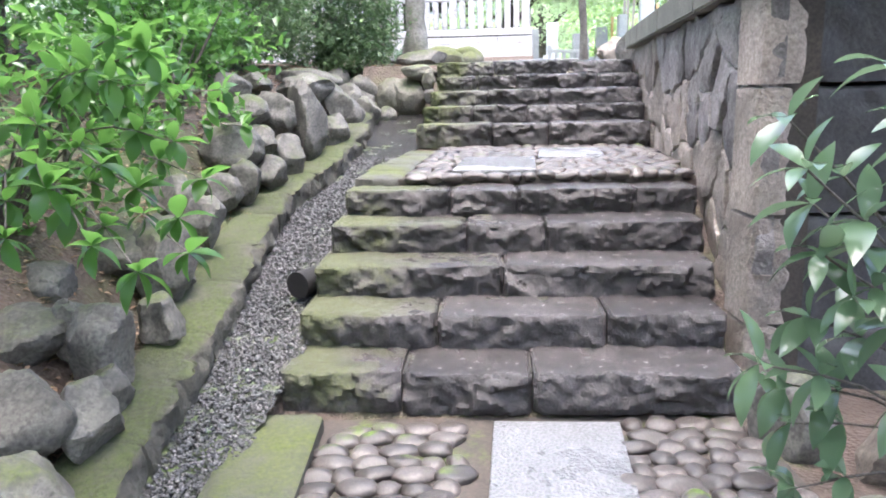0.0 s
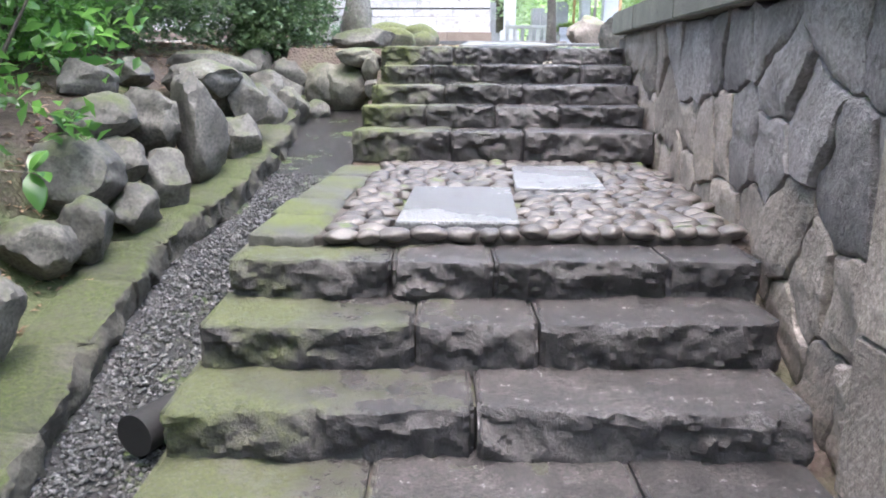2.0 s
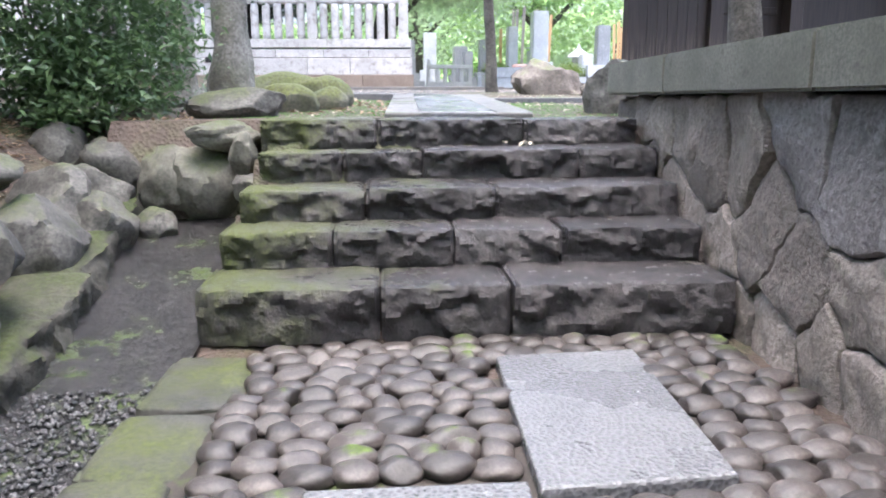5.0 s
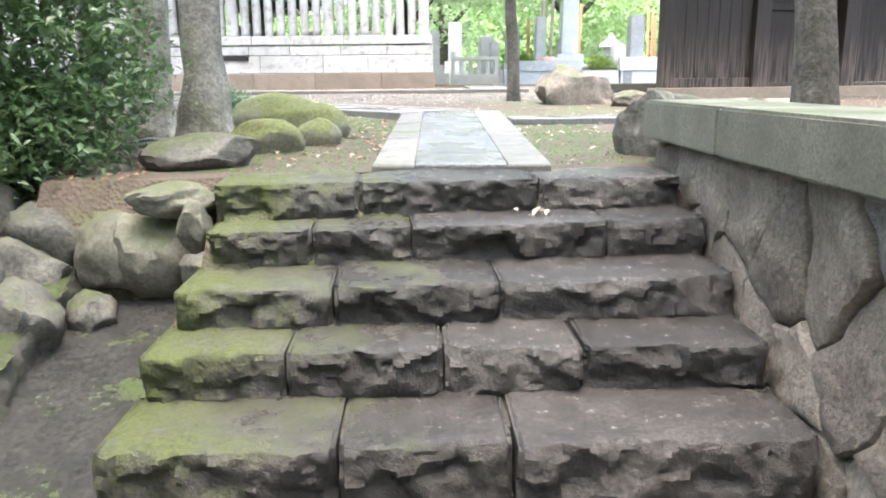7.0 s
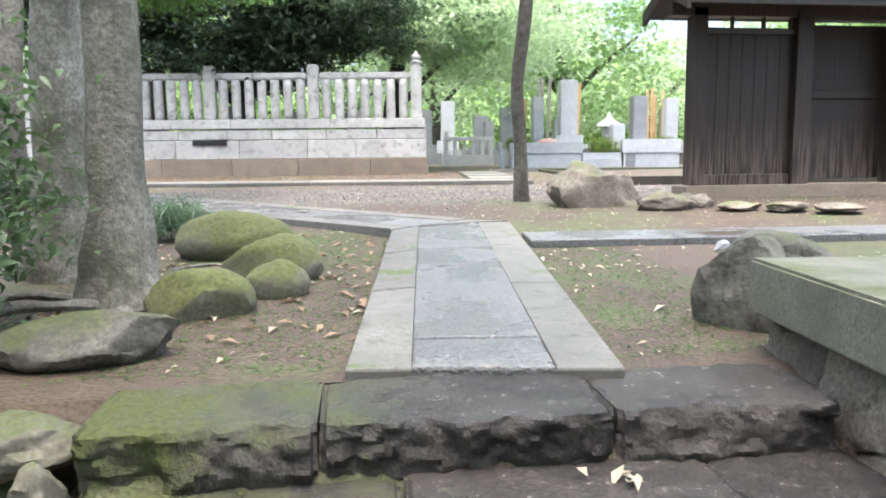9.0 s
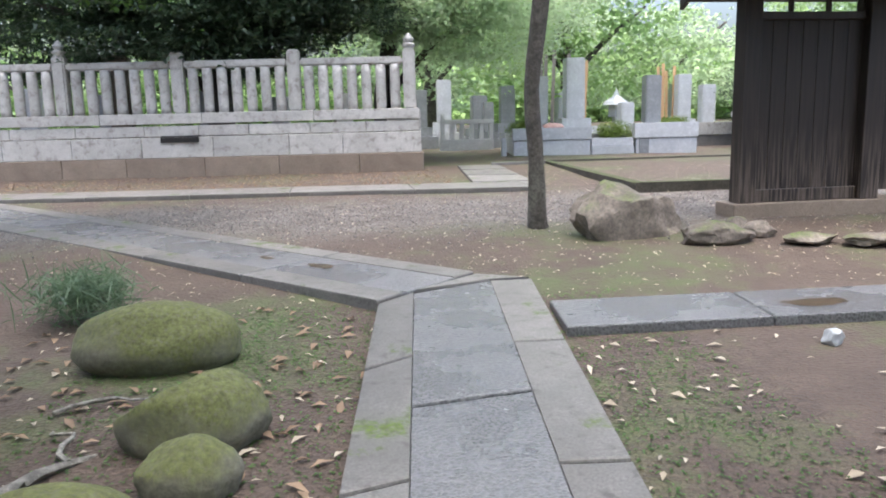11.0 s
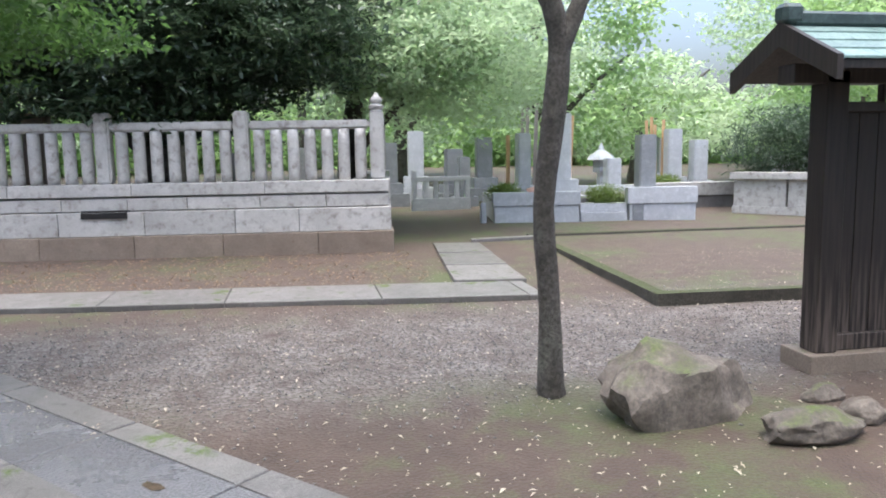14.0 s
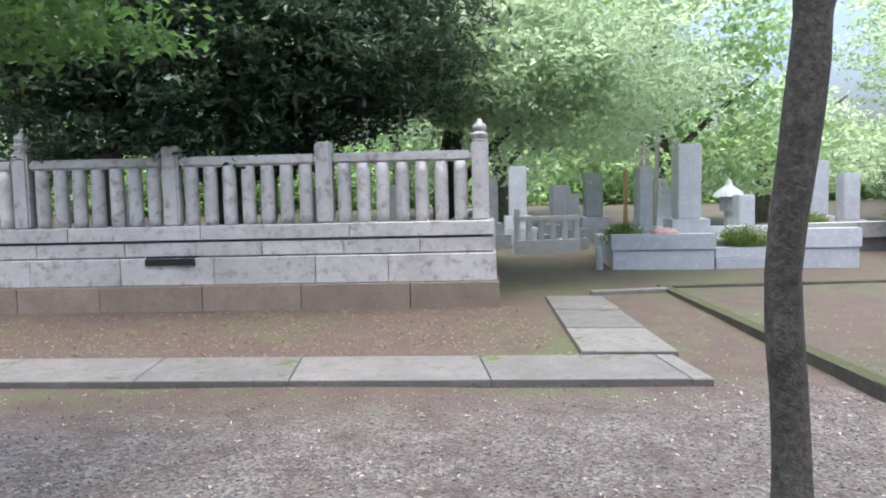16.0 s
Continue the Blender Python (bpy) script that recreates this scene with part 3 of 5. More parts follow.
def pebble_stuff(name, p, size, mat, label, seed):
    r = np.random.default_rng(seed)
    n = len(p)
    a = r.uniform(0, 6.28, n)
    s = size * r.uniform(0.5, 1.3, (n, 1, 1)) * r.uniform(0.7, 1.2, (n, 1, 3))
    v = oct_v[None] * s
    v = v + r.normal(size=v.shape) * size * 0.12
    ca, sa = np.cos(a)[:, None], np.sin(a)[:, None]
    v = np.stack([v[..., 0] * ca - v[..., 1] * sa, v[..., 0] * sa + v[..., 1] * ca, v[..., 2]], -1) + p[:, None]
    f = (np.arange(n) * 6)[:, None, None] + oct_f[None]
    return tagged(link_mesh(name, arrays_mesh(name, v.reshape(-1, 3), f.reshape(-1, 3)), mat), label, "gravel", kind="stuff")


pebble_stuff("gutter_gravel", np.stack([px, py, pz], 1), 0.0135, GRAVEL, "wet grey gravel set in the bed of the gutter", 3)
rows_ = np.linspace(0.9, 8.9, 60)
bv = np.array([(interp(GUTTER_LEFT, v) - 0.04 + (interp(STAIR_LEFT, v) + 0.08 - interp(GUTTER_LEFT, v)) * f, v, gutter_z(v) + 0.04 - 0.012 * math.sin(f * math.pi)) for v in rows_ for f in np.linspace(0, 1, 7)])
bi = np.arange(59)[:, None] * 7 + np.arange(6)[None, :]
tagged(link_mesh("gutter_bed", arrays_mesh("gutter_bed", bv, np.stack([bi, bi + 1, bi + 8, bi + 7], -1).reshape(-1, 4)), GUTTER_BED), "wet dark bed of the rain gutter", "gutter", kind="structure")
# pipe mouth between the step ends; capped, its shaded inside is the near-black colour
pipe = tagged(part("drain_pipe", tube([(-0.84, 4.10, 0.52), (-0.77, 4.24, 0.52), (-0.6, 4.5, 0.53)], [0.078, 0.076, 0.07], 18), DARK_HOLE), "clay drain pipe mouth beside the steps, its dark inside painted on", "pipe")


# ---- paving ----
def cobble_mesh(seed):
    bm = rock_bm((0.072, 0.056, 0.036), seed, detail=3, rough=0.12, facets=2)
    me = bpy.data.meshes.new("cobble")
    bm.to_mesh(me)
    bm.free()
    me.shade_smooth()
    me.materials.append(COBBLE)
    return me


COBBLES = [cobble_mesh(200 + i) for i in range(9)]


def cobbled(parent, x_range, y0, y1, zf, holes, seed, size=1.0):
    """Rows of cobbles over the area that x_range(y) gives, but for the holes."""
    r = random.Random(seed)
    y = y0
    row = 0
    while y < y1:
        a, b = x_range(y)
        x = a + r.uniform(0, 0.05)
        while x < b:
            w = r.uniform(0.085, 0.16) * size
            cx = x + w / 2
            if not any(h[0] - 0.02 < cx - 0.1 * (y - h[4]) < h[1] + 0.02 and h[2] - 0.03 < y < h[3] + 0.03 for h in holes) and cx < b + 0.03:
                ob = new("cobble", r.choice(COBBLES))
                ob.parent = parent
                ob.location = (cx, y + r.uniform(-0.014, 0.014), zf(y) + r.uniform(-0.01, 0.006))
                ob.rotation_euler = (r.uniform(-0.1, 0.1), r.uniform(-0.1, 0.1), r.uniform(-0.25, 0.25) + (math.pi if r.random() < 0.5 else 0))
                ob.scale = (w / 0.124, 1.05 * size * r.uniform(0.9, 1.12), 1)
            x += w
        y += 0.094 * size
        row += 1


def slab_bm(pts, z0, z1, seed, grain=0.004):
    """A slab with the given corners, counter-clockwise, its top edge worn round."""
    bm = bmesh.new()
    n = len(pts)
    cx, cy = sum(p[0] for p in pts) / n, sum(p[1] for p in pts) / n

    def ring(shrink, z):
        out = []
        for x, y in pts:
            d = math.hypot(x - cx, y - cy)
            f = 1 - shrink / d
            out.append(bm.verts.new((cx + (x - cx) * f, cy + (y - cy) * f, z)))
        return out

    rings = [ring(0, z0), ring(0, z1 - 0.012), ring(0.004, z1 - 0.004), ring(0.014, z1)]
    for a, b in zip(rings, rings[1:]):
        for i in range(n):
            bm.faces.new((a[i], a[(i + 1) % n], b[(i + 1) % n], b[i]))
    bm.faces.new(rings[-1])
    bm.faces.new(rings[0][::-1])
    bmesh.ops.recalc_face_normals(bm, faces=bm.faces)
    return bm


def bed(name, pts, z0, z1, label):
    return tagged(part(name, slab_bm(pts, z0, z1, 1), MORTAR, smooth=False), label, "paving", kind="structure")


land = bed("landing_paving", [(-0.42, 5.0), (1.62, 4.97), (1.95, 7.4), (-0.1, 7.4)], 0.95, 1.025, "landing paved with rounded river cobbles")
part("slab", slab_bm([(0.065, 5.10), (0.645, 5.07), (0.75, 6.09), (0.17, 6.14)], 0.98, 1.07, 2), SLAB, land, "wet grey granite paving slab", smooth=False)
part("slab", slab_bm([(0.77, 6.03), (1.31, 6.02), (1.45, 7.03), (0.89, 7.05)], 0.98, 1.072, 2), SLAB, land, "wet grey granite paving slab", smooth=False)
cobbled(land, lambda v: (-0.28 + 0.1 * (v - 5.0), wall_x(v) - 0.12), 5.01, 7.28, lambda v: 1.026 + 0.012 * (v - 5), [(0.05, 0.65, 5.12, 6.12, 5.05), (0.77, 1.33, 6.04, 7.04, 6.03)], 5)
for i, (x0, x1, y0, y1) in enumerate([(-0.60, -0.28, 4.98, 5.42), (-0.58, -0.25, 5.45, 5.85), (-0.50, -0.22, 5.88, 6.30), (-0.46, -0.15, 6.33, 6.75), (-0.40, -0.06, 6.79, 7.30)]):
    bm = hewn_bm(x1 - x0, y1 - y0, 0.16, 320 + i, rough=0.02, cuts=(10, 10, 5), round_off=0.02)
    ob = part("edge_stone", bm, STEP_MOSSY, land, "flat mossy edging stone")
    ob.location = (x0, y0, 1.05 + 0.006 * (i % 3))
    ob.rotation_euler = (0, 0.03, -0.1)

foot = bed("lower_paving", [(-0.95, -1.5), (1.35, -1.5), (1.42, 3.3), (-0.85, 3.3)], 0.0, 0.075, "cobbled paving at the foot of the steps")
part("slab", slab_bm([(0.08, 1.4), (0.62, 1.38), (0.80, 3.10), (0.23, 3.13)], 0.02, 0.112, 2), SLAB, foot, "wet grey granite paving slab", smooth=False)
part("slab", slab_bm([(-0.15, -0.6), (0.42, -0.6), (0.62, 1.34), (0.08, 1.36)], 0.02, 0.11, 2), SLAB, foot, "wet grey granite paving slab", smooth=False)
cobbled(foot, lambda v: (-0.60 + 0.12 * (v - 2.5), 1.30), 1.2, 3.12, lambda v: 0.08, [(0.05, 0.66, 1.0, 3.2, 2.2)], 9, 1.12)
for i, (x0, x1, y0, y1) in enumerate([(-0.92, -0.55, 2.35, 3.12), (-0.95, -0.66, 1.5, 2.3)]):
    ob = part("edge_stone", hewn_bm(x1 - x0, y1 - y0, 0.14, 340 + i, rough=0.02, cuts=(10, 12, 5), round_off=0.03), STEP_MOSSY, foot, "flat mossy edging stone")
    ob.location = (x0, y0, 0.135 if i == 0 else 0.11)
    ob.rotation_euler = (0.03, 0, 0)

# ---- path above the steps ----
path = bed("garden_path", [(0.70, 9.12), (1.54, 9.0), (2.0, 12.3), (1.15, 12.4)], 1.8, 1.93, "raised stone path of granite slabs between kerbstones")


def along(a, b, f):
    return (a[0] + (b[0] - a[0]) * f, a[1] + (b[1] - a[1]) * f)


def path_z(f):
    return 1.965 + 0.135 * f


A0, A1, B0, B1 = (0.66, 9.10), (1.05, 12.36), (1.58, 8.96), (2.07, 12.78)
I0, I1, J0, J1 = (0.88, 9.08), (1.28, 12.57), (1.36, 9.0), (1.80, 12.78)


def ramped(name, p, z0, z1, mat, parent, label=""):
    """A slab whose near end lies at z0 and far end at z1."""
    bm = slab_bm(p, -0.14, 0.0, 1)
    ys_ = [q[1] for q in p]
    lo, hi = min(ys_), max(ys_)
    for v in bm.verts:
        v.co.z += z0 + (z1 - z0) * (v.co.y - lo) / (hi - lo)
    return part(name, bm, mat, parent, label, smooth=False)


cuts = [0.0, 0.10, 0.52, 1.0]
for f0, f1 in zip(cuts, cuts[1:]):
    g0, g1 = f0 + 0.003, f1 - 0.003
    ramped("slab", [along(I0, I1, g0), along(J0, J1, g0), along(J0, J1, g1), along(I0, I1, g1)], path_z(g0), path_z(g1), SLAB, path, "hammered granite path slab")
for f0, f1 in ((0, 0.36), (0.36, 0.68), (0.68, 1.0)):
    g0, g1 = f0 + 0.002, f1 - 0.002
    ramped("kerbstone", [along(A0, A1, g0), along(I0, I1, g0), along(I0, I1, g1), along(A0, A1, g1)], path_z(g0), path_z(g1), KERB, path)
    ramped("kerbstone", [along(J0, J1, g0), along(B0, B1, g0), along(B0, B1, g1), along(J0, J1, g1)], path_z(g0), path_z(g1), KERB, path)
# branch to the upper left
C0, C1 = (1.05, 12.40), (-4.5, 18.05)
D0, D1 = (1.74, 13.02), (-3.75, 18.7)
E0, E1, F0, F1 = along(C0, D0, 0.24), along(C1, D1, 0.24), along(C0, D0, 0.78), along(C1, D1, 0.78)
branch = bed("branch_path", [along(C0, C1, 0.01), along(D0, D1, 0.01), along(D0, D1, 0.99), along(C0, C1, 0.99)], 1.9, 2.03, "wet granite branch path between kerbstones")


def rising(name, p, z, mat, label=""):
    bm = slab_bm(p, z - 0.16, z, 1)
    for v in bm.verts:
        v.co.z += 0.02 * (v.co.y - 12.6)
    return part(name, bm, mat, branch, label, smooth=False)


for f0, f1 in zip([0, 0.16, 0.31, 0.47, 0.62, 0.8], [0.16, 0.31, 0.47, 0.62, 0.8, 1.0]):
    g0, g1 = f0 + 0.001, f1 - 0.001
    rising("kerbstone", [along(C0, C1, g0), along(E0, E1, g0), along(E0, E1, g1), along(C0, C1, g1)][::-1], 2.105, KERB)
    rising("slab", [along(E0, E1, g0), along(F0, F1, g0), along(F0, F1, g1), along(E0, E1, g1)][::-1], 2.10, SLAB, "wet hammered granite slab")
    rising("kerbstone", [along(F0, F1, g0), along(D0, D1, g0), along(D0, D1, g1), along(F0, F1, g1)][::-1], 2.105, KERB)
part("kerbstone", slab_bm([(1.29, 12.60), (1.80, 12.80), (2.06, 12.80), (1.75, 13.0)], 1.9, 2.104, 1), KERB, path, smooth=False)
# long slabs to the right
cross = bed("cross_path", [(2.02, 11.82), (6.9, 11.68), (6.9, 12.05), (2.07, 12.24)], 1.9, 1.97, "row of long wet granite slabs across the yard")
for a, b in ((1.99, 3.11), (3.12, 4.45), (4.46, 5.9), (5.91, 7.6)):
    part("slab", slab_bm([(a, 11.755 - 0.045 * (a - 2)), (b, 11.755 - 0.045 * (b - 2)), (b + 0.07, 12.32 - 0.045 * (b - 2)), (a + 0.07, 12.32 - 0.045 * (a - 2))], 1.9, 2.058, 1), SLAB, cross, "long wet granite slab", smooth=False)

# kerbed walk before the fence
def walk_y(x):
    return 17.46 - 0.132 * (x - 3.5)


walkway = bed("fence_walk", [(-9, walk_y(-9) + 0.08), (3.45, walk_y(3.45) + 0.08), (3.5, walk_y(3.5) + 0.8), (-9, walk_y(-9) + 0.8)], 2.0, 2.19, "low stone walk along the cemetery fence")
x = -9.0
rnd = random.Random(12)
while x < 3.4:
    w = rnd.uniform(1.1, 1.7)
    b = min(x + w, 3.52)
    part("kerbstone", slab_bm([(x, walk_y(x)), (b - 0.006, walk_y(b)), (b - 0.006, walk_y(b) + 0.86), (x, walk_y(x) + 0.86)], 2.05, 2.26, 1), KERB, walkway, smooth=False)
    x += w
for i in range(3):
    y0, y1 = 18.58 + i * 1.13, 19.70 + i * 1.13
    xl, xr = (lambda v: 2.78 + 0.1 * (v - 18.6)), (lambda v: 3.60 + 0.07 * (v - 18.4))
    part("slab", slab_bm([(xl(y0), y0), (xr(y0), y0 - 0.15), (xr(y1), y1 - 0.15), (xl(y1), y1)], 2.1, 2.262 + 0.012 * i, 1), KERB, walkway, smooth=False)
part("kerbstone", slab_bm([(3.78, 22.0), (4.88, 22.1), (4.9, 22.3), (3.8, 22.2)], 2.15, 2.31, 1), KERB, walkway, smooth=False)
plot = tagged(part("plot_kerb", slab_bm([(4.50, 17.06), (4.64, 17.05), (5.02, 22.6), (4.88, 22.6)], 2.1, 2.305, 1), CURB_MOSS, smooth=False), "mossy low kerb round a bare plot", "kerb", kind="structure")
part("kerb_length", slab_bm([(4.50, 16.91), (12.5, 16.43), (12.5, 16.58), (4.50, 17.055)], 2.1, 2.31, 1), CURB_MOSS, plot, smooth=False)
part("kerb_length", slab_bm([(5.03, 22.45), (12.0, 22.2), (12.0, 22.35), (5.03, 22.6)], 2.1, 2.30, 1), CURB_MOSS, plot, smooth=False)


# ---- retaining wall ----
def clip(poly, px_, pz_, nx, nz):
    out = []
    for (x0, z0), (x1, z1) in zip(poly, poly[1:] + poly[:1]):
        d0, d1 = (x0 - px_) * nx + (z0 - pz_) * nz, (x1 - px_) * nx + (z1 - pz_) * nz
        if d0 <= 0:
            out.append((x0, z0))
        if d0 * d1 < 0:
            f = d0 / (d0 - d1)
            out.append((x0 + (x1 - x0) * f, z0 + (z1 - z0) * f))
    return out


def cells(s0, s1, z0, z1, size, seed):
    """An irregular polygonal bond over a rectangle."""
    r = random.Random(seed)
    sites = []
    nzr = max(1, round((z1 - z0) / (size * 1.1)))
    for j in range(nzr):
        n = round((s1 - s0) / (size * 0.88))
        for i in range(n):
            sites.append((s0 + (i + 0.5 * (j % 2) + r.uniform(0.05, 0.75)) * (s1 - s0) / n, z0 + (j + r.uniform(0.12, 0.88)) * (z1 - z0) / nzr))
    out = []
    for a in sites:
        poly = [(s0, z0), (s1, z0), (s1, z1), (s0, z1)]
        for b in sites:
            if b is not a and math.hypot(b[0] - a[0], b[1] - a[1]) < size * 4:
                poly = clip(poly, (a[0] + b[0]) / 2, (a[1] + b[1]) / 2, b[0] - a[0], b[1] - a[1])
                if len(poly) < 3:
                    break
        if len(poly) >= 3:
            out.append(poly)
    return out


def facing_stone(poly, gap, proud, seed):
    """A stone of the wall's face in the plane (s, z), bulging towards -y, built in its own wall frame."""
    n0 = len(poly)
    cx, cz = sum(p[0] for p in poly) / n0, sum(p[1] for p in poly) / n0
    fine = []
    for (x0, z0), (x1, z1) in zip(poly, poly[1:] + poly[:1]):
        m = max(1, int(math.hypot(x1 - x0, z1 - z0) / 0.04))
        for q in range(m):
            fine.append((x0 + (x1 - x0) * q / m, z0 + (z1 - z0) * q / m))
    # joints wander; neighbours share the same bends
    fine = [(x + 0.045 * noise.noise(Vector((x * 5, z * 5, 1.5))) + 0.018 * noise.noise(Vector((x * 14, z * 14, 6))), z + 0.045 * noise.noise(Vector((x * 5, z * 5, 8.5))) + 0.018 * noise.noise(Vector((x * 14, z * 14, 3)))) for x, z in fine]
    bm = bmesh.new()
    off = Vector((seed * 1.7, seed * 0.9, seed * 2.9))
    rr = random.Random(seed)
    tx, tz = rr.uniform(-0.07, 0.07), rr.uniform(-0.07, 0.07)
    rings = []
    for inset, f, dep in ((gap, 1, 0.06), (gap, 1, -proud * 0.1), (gap + 0.012, 1, -proud * 0.8), (gap + 0.02, 0.88, -proud * 1.05), (gap, 0.72, -proud * 1.15), (gap, 0.55, -proud * 1.2), (gap, 0.38, -proud * 1.22), (gap, 0.2, -proud * 1.25)):
        ring = []
        for x, z in fine:
            d = math.hypot(x - cx, z - cz) + 1e-6
            g = f * (1 - min(inset / d, 0.3))
            X, Z = cx + (x - cx) * g, cz + (z - cz) * g
            j = 0.8 * noise.noise(Vector((X * 5, Z * 5, 0)) + off) + 0.5 * noise.noise(Vector((X * 13, Z * 13, 2)) + off) + 0.25 * noise.noise(Vector((X * 31, Z * 31, 8)) + off)
            ring.append(bm.verts.new((X + 0.006 * j, dep + (0.021 * j + tx * (X - cx) + tz * (Z - cz) if dep < 0 else 0), Z + 0.005 * noise.noise(Vector((Z * 8, X * 8, 3)) + off))))
        rings.append(ring)
    n = len(fine)
    for a, b in zip(rings, rings[1:]):
        for i in range(n):
            bm.faces.new((a[i], a[(i + 1) % n], b[(i + 1) % n], b[i]))
    bm.faces.new(rings[-1])
    bmesh.ops.recalc_face_normals(bm, faces=bm.faces)
    return bm


WALL_L = math.hypot(5.75, wall_x(9.25) - wall_x(3.5))
wall = thing("retaining_wall", (wall_x(3.5), 3.5, 0), "retaining wall of fitted brown tuff stones", "wall", kind="structure")
# along the wall: local x runs uphill, local -y is the face
wall.rotation_euler = (0, 0, math.atan2(5.75, wall_x(9.25) - wall_x(3.5)))
part("core", box(0.03, WALL_L - 0.02, -0.22, -0.03, -0.1, 2.06), MORTAR, wall, smooth=False)
for i, poly in enumerate(cells(0.0, WALL_L, -0.05, 2.06, 0.41, 6)):
    bm = facing_stone([(-p[0], p[1]) for p in poly][::-1], 0.003, 0.022, 400 + i)
    mid_s, mid_z = sum(p[0] for p in poly) / len(poly), sum(p[1] for p in poly) / len(poly)
    ob = part("stone", bm, WALL if mid_z < 0.9 + 0.26 * mid_s + 0.25 * noise.noise(Vector((i * 1.7, 0, 4))) else WALL_GREY, wall, sharp=38)
    ob.rotation_euler = (0, 0, math.pi)
s = 0.0
for i, ln in enumerate((1.55, 1.62, 1.5, 1.14)):
    bm = box(s, s + ln - 0.006, -0.42, 0.09, 2.07, 2.275, 0.012, 2)
    part("coping_stone", bm, CAP, wall, "pale greenish coping stone", smooth=False)
    s += ln
end_wall = thing("return_wall", (wall_x(3.5), 3.5, 0), "dark squared stone blocks of the return wall", "wall", kind="structure")
zz = -0.1
rnd = random.Random(77)
for j, h in enumerate((0.52, 0.55, 0.62, 0.47)):
    x = 0.16 if j % 2 else 0.12
    q = part("quoin", hewn_bm(x + 0.05, 0.3, h - 0.008, 470 + j, rough=0.007, cuts=(8, 4, 16), round_off=0.01), WALL, end_wall, "brown corner stone")
    q.location = (-0.05, 0.0, zz + h)
    while x < 5.0:
        w = rnd.uniform(0.7, 1.2)
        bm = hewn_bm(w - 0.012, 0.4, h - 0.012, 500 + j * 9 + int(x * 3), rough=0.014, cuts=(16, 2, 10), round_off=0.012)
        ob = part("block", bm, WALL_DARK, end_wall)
        ob.location = (x, 0.02, zz + h)
        x += w
    zz += h
part("coping_stone", box(-0.09, 5.0, -0.08, 0.4, 2.07, 2.275, 0.012, 2), CAP, end_wall, smooth=False)


# ---- rocks ----
def rock(x, y, z, size, seed, mat=ROCK, label="weathered grey garden rock", turn=0.0, tilt=0.0, rough=0.16, facets=8, detail=4, group="", name="rock"):
    ob = part(name, rock_bm(size, seed, detail, rough, facets), mat, sharp=32)
    ob.location = (x, y, z)
    ob.rotation_euler = (tilt, 0, turn)
    return tagged(ob, label, "rock", group)


BANK = "weathered rock with moss set in the leafy bank"
bank_rocks = [
    (-1.57, 2.50, 0.44, 0.20, 0.17, 0.16), (-1.40, 2.15, 0.30, 0.16, 0.14, 0.14), (-1.37, 2.62, 0.38, 0.10, 0.17, 0.14), (-1.80, 3.00, 0.60, 0.17, 0.14, 0.12),
    (-1.47, 3.02, 0.54, 0.13, 0.13, 0.19), (-1.62, 3.10, 0.56, 0.09, 0.10, 0.17), (-1.78, 3.86, 0.76, 0.19, 0.18, 0.16), (-1.50, 3.86, 0.74, 0.13, 0.17, 0.24),
    (-1.46, 4.44, 0.84, 0.12, 0.12, 0.15), (-1.72, 4.72, 0.92, 0.19, 0.17, 0.17), (-1.82, 2.2, 0.55, 0.18, 0.16, 0.14), (-1.9, 3.4, 0.72, 0.14, 0.12, 0.1),
    (-1.60, 5.15, 0.95, 0.15, 0.14, 0.14), (-1.62, 5.72, 1.14, 0.24, 0.20, 0.22), (-1.36, 5.78, 1.00, 0.12, 0.13, 0.13), (-1.30, 6.20, 1.10, 0.14, 0.14, 0.18),
    (-1.62, 6.15, 1.45, 0.20, 0.16, 0.14), (-1.45, 6.45, 1.45, 0.17, 0.17, 0.20), (-1.20, 6.62, 1.36, 0.16, 0.18, 0.34), (-1.05, 7.10, 1.24, 0.13, 0.15, 0.17),
    (-1.02, 7.35, 1.50, 0.14, 0.20, 0.19), (-1.30, 7.2, 1.66, 0.24, 0.24, 0.12), (-1.45, 7.9, 1.74, 0.30, 0.22, 0.12), (-1.02, 7.95, 1.42, 0.16, 0.24, 0.20),
    (-1.75, 7.0, 1.72, 0.16, 0.14, 0.10), (-1.45, 5.35, 0.98, 0.12, 0.13, 0.14), (-1.55, 4.05, 0.62, 0.14, 0.12, 0.12), (-1.38, 3.45, 0.52, 0.11, 0.13, 0.12), (-1.5, 6.0, 1.22, 0.13, 0.12, 0.14), (-1.3, 6.95, 1.42, 0.13, 0.13, 0.16), (-1.22, 7.6, 1.5, 0.14, 0.16, 0.16), (-1.85, 6.5, 1.66, 0.17, 0.17, 0.12), (-1.4, 2.85, 0.4, 0.09, 0.1, 0.12), (-1.1, 8.5, 1.5, 0.2, 0.22, 0.2),
]
for i, (x, y, z, a, b, c) in enumerate(bank_rocks):
    rock(x, y, z, (a * 1.2, b * 1.2, c * 1.14), 600 + i, ROCK, BANK, turn=i * 1.3 % 0.8 - 0.4, group="rocks of the bank", facets=9, rough=0.17)
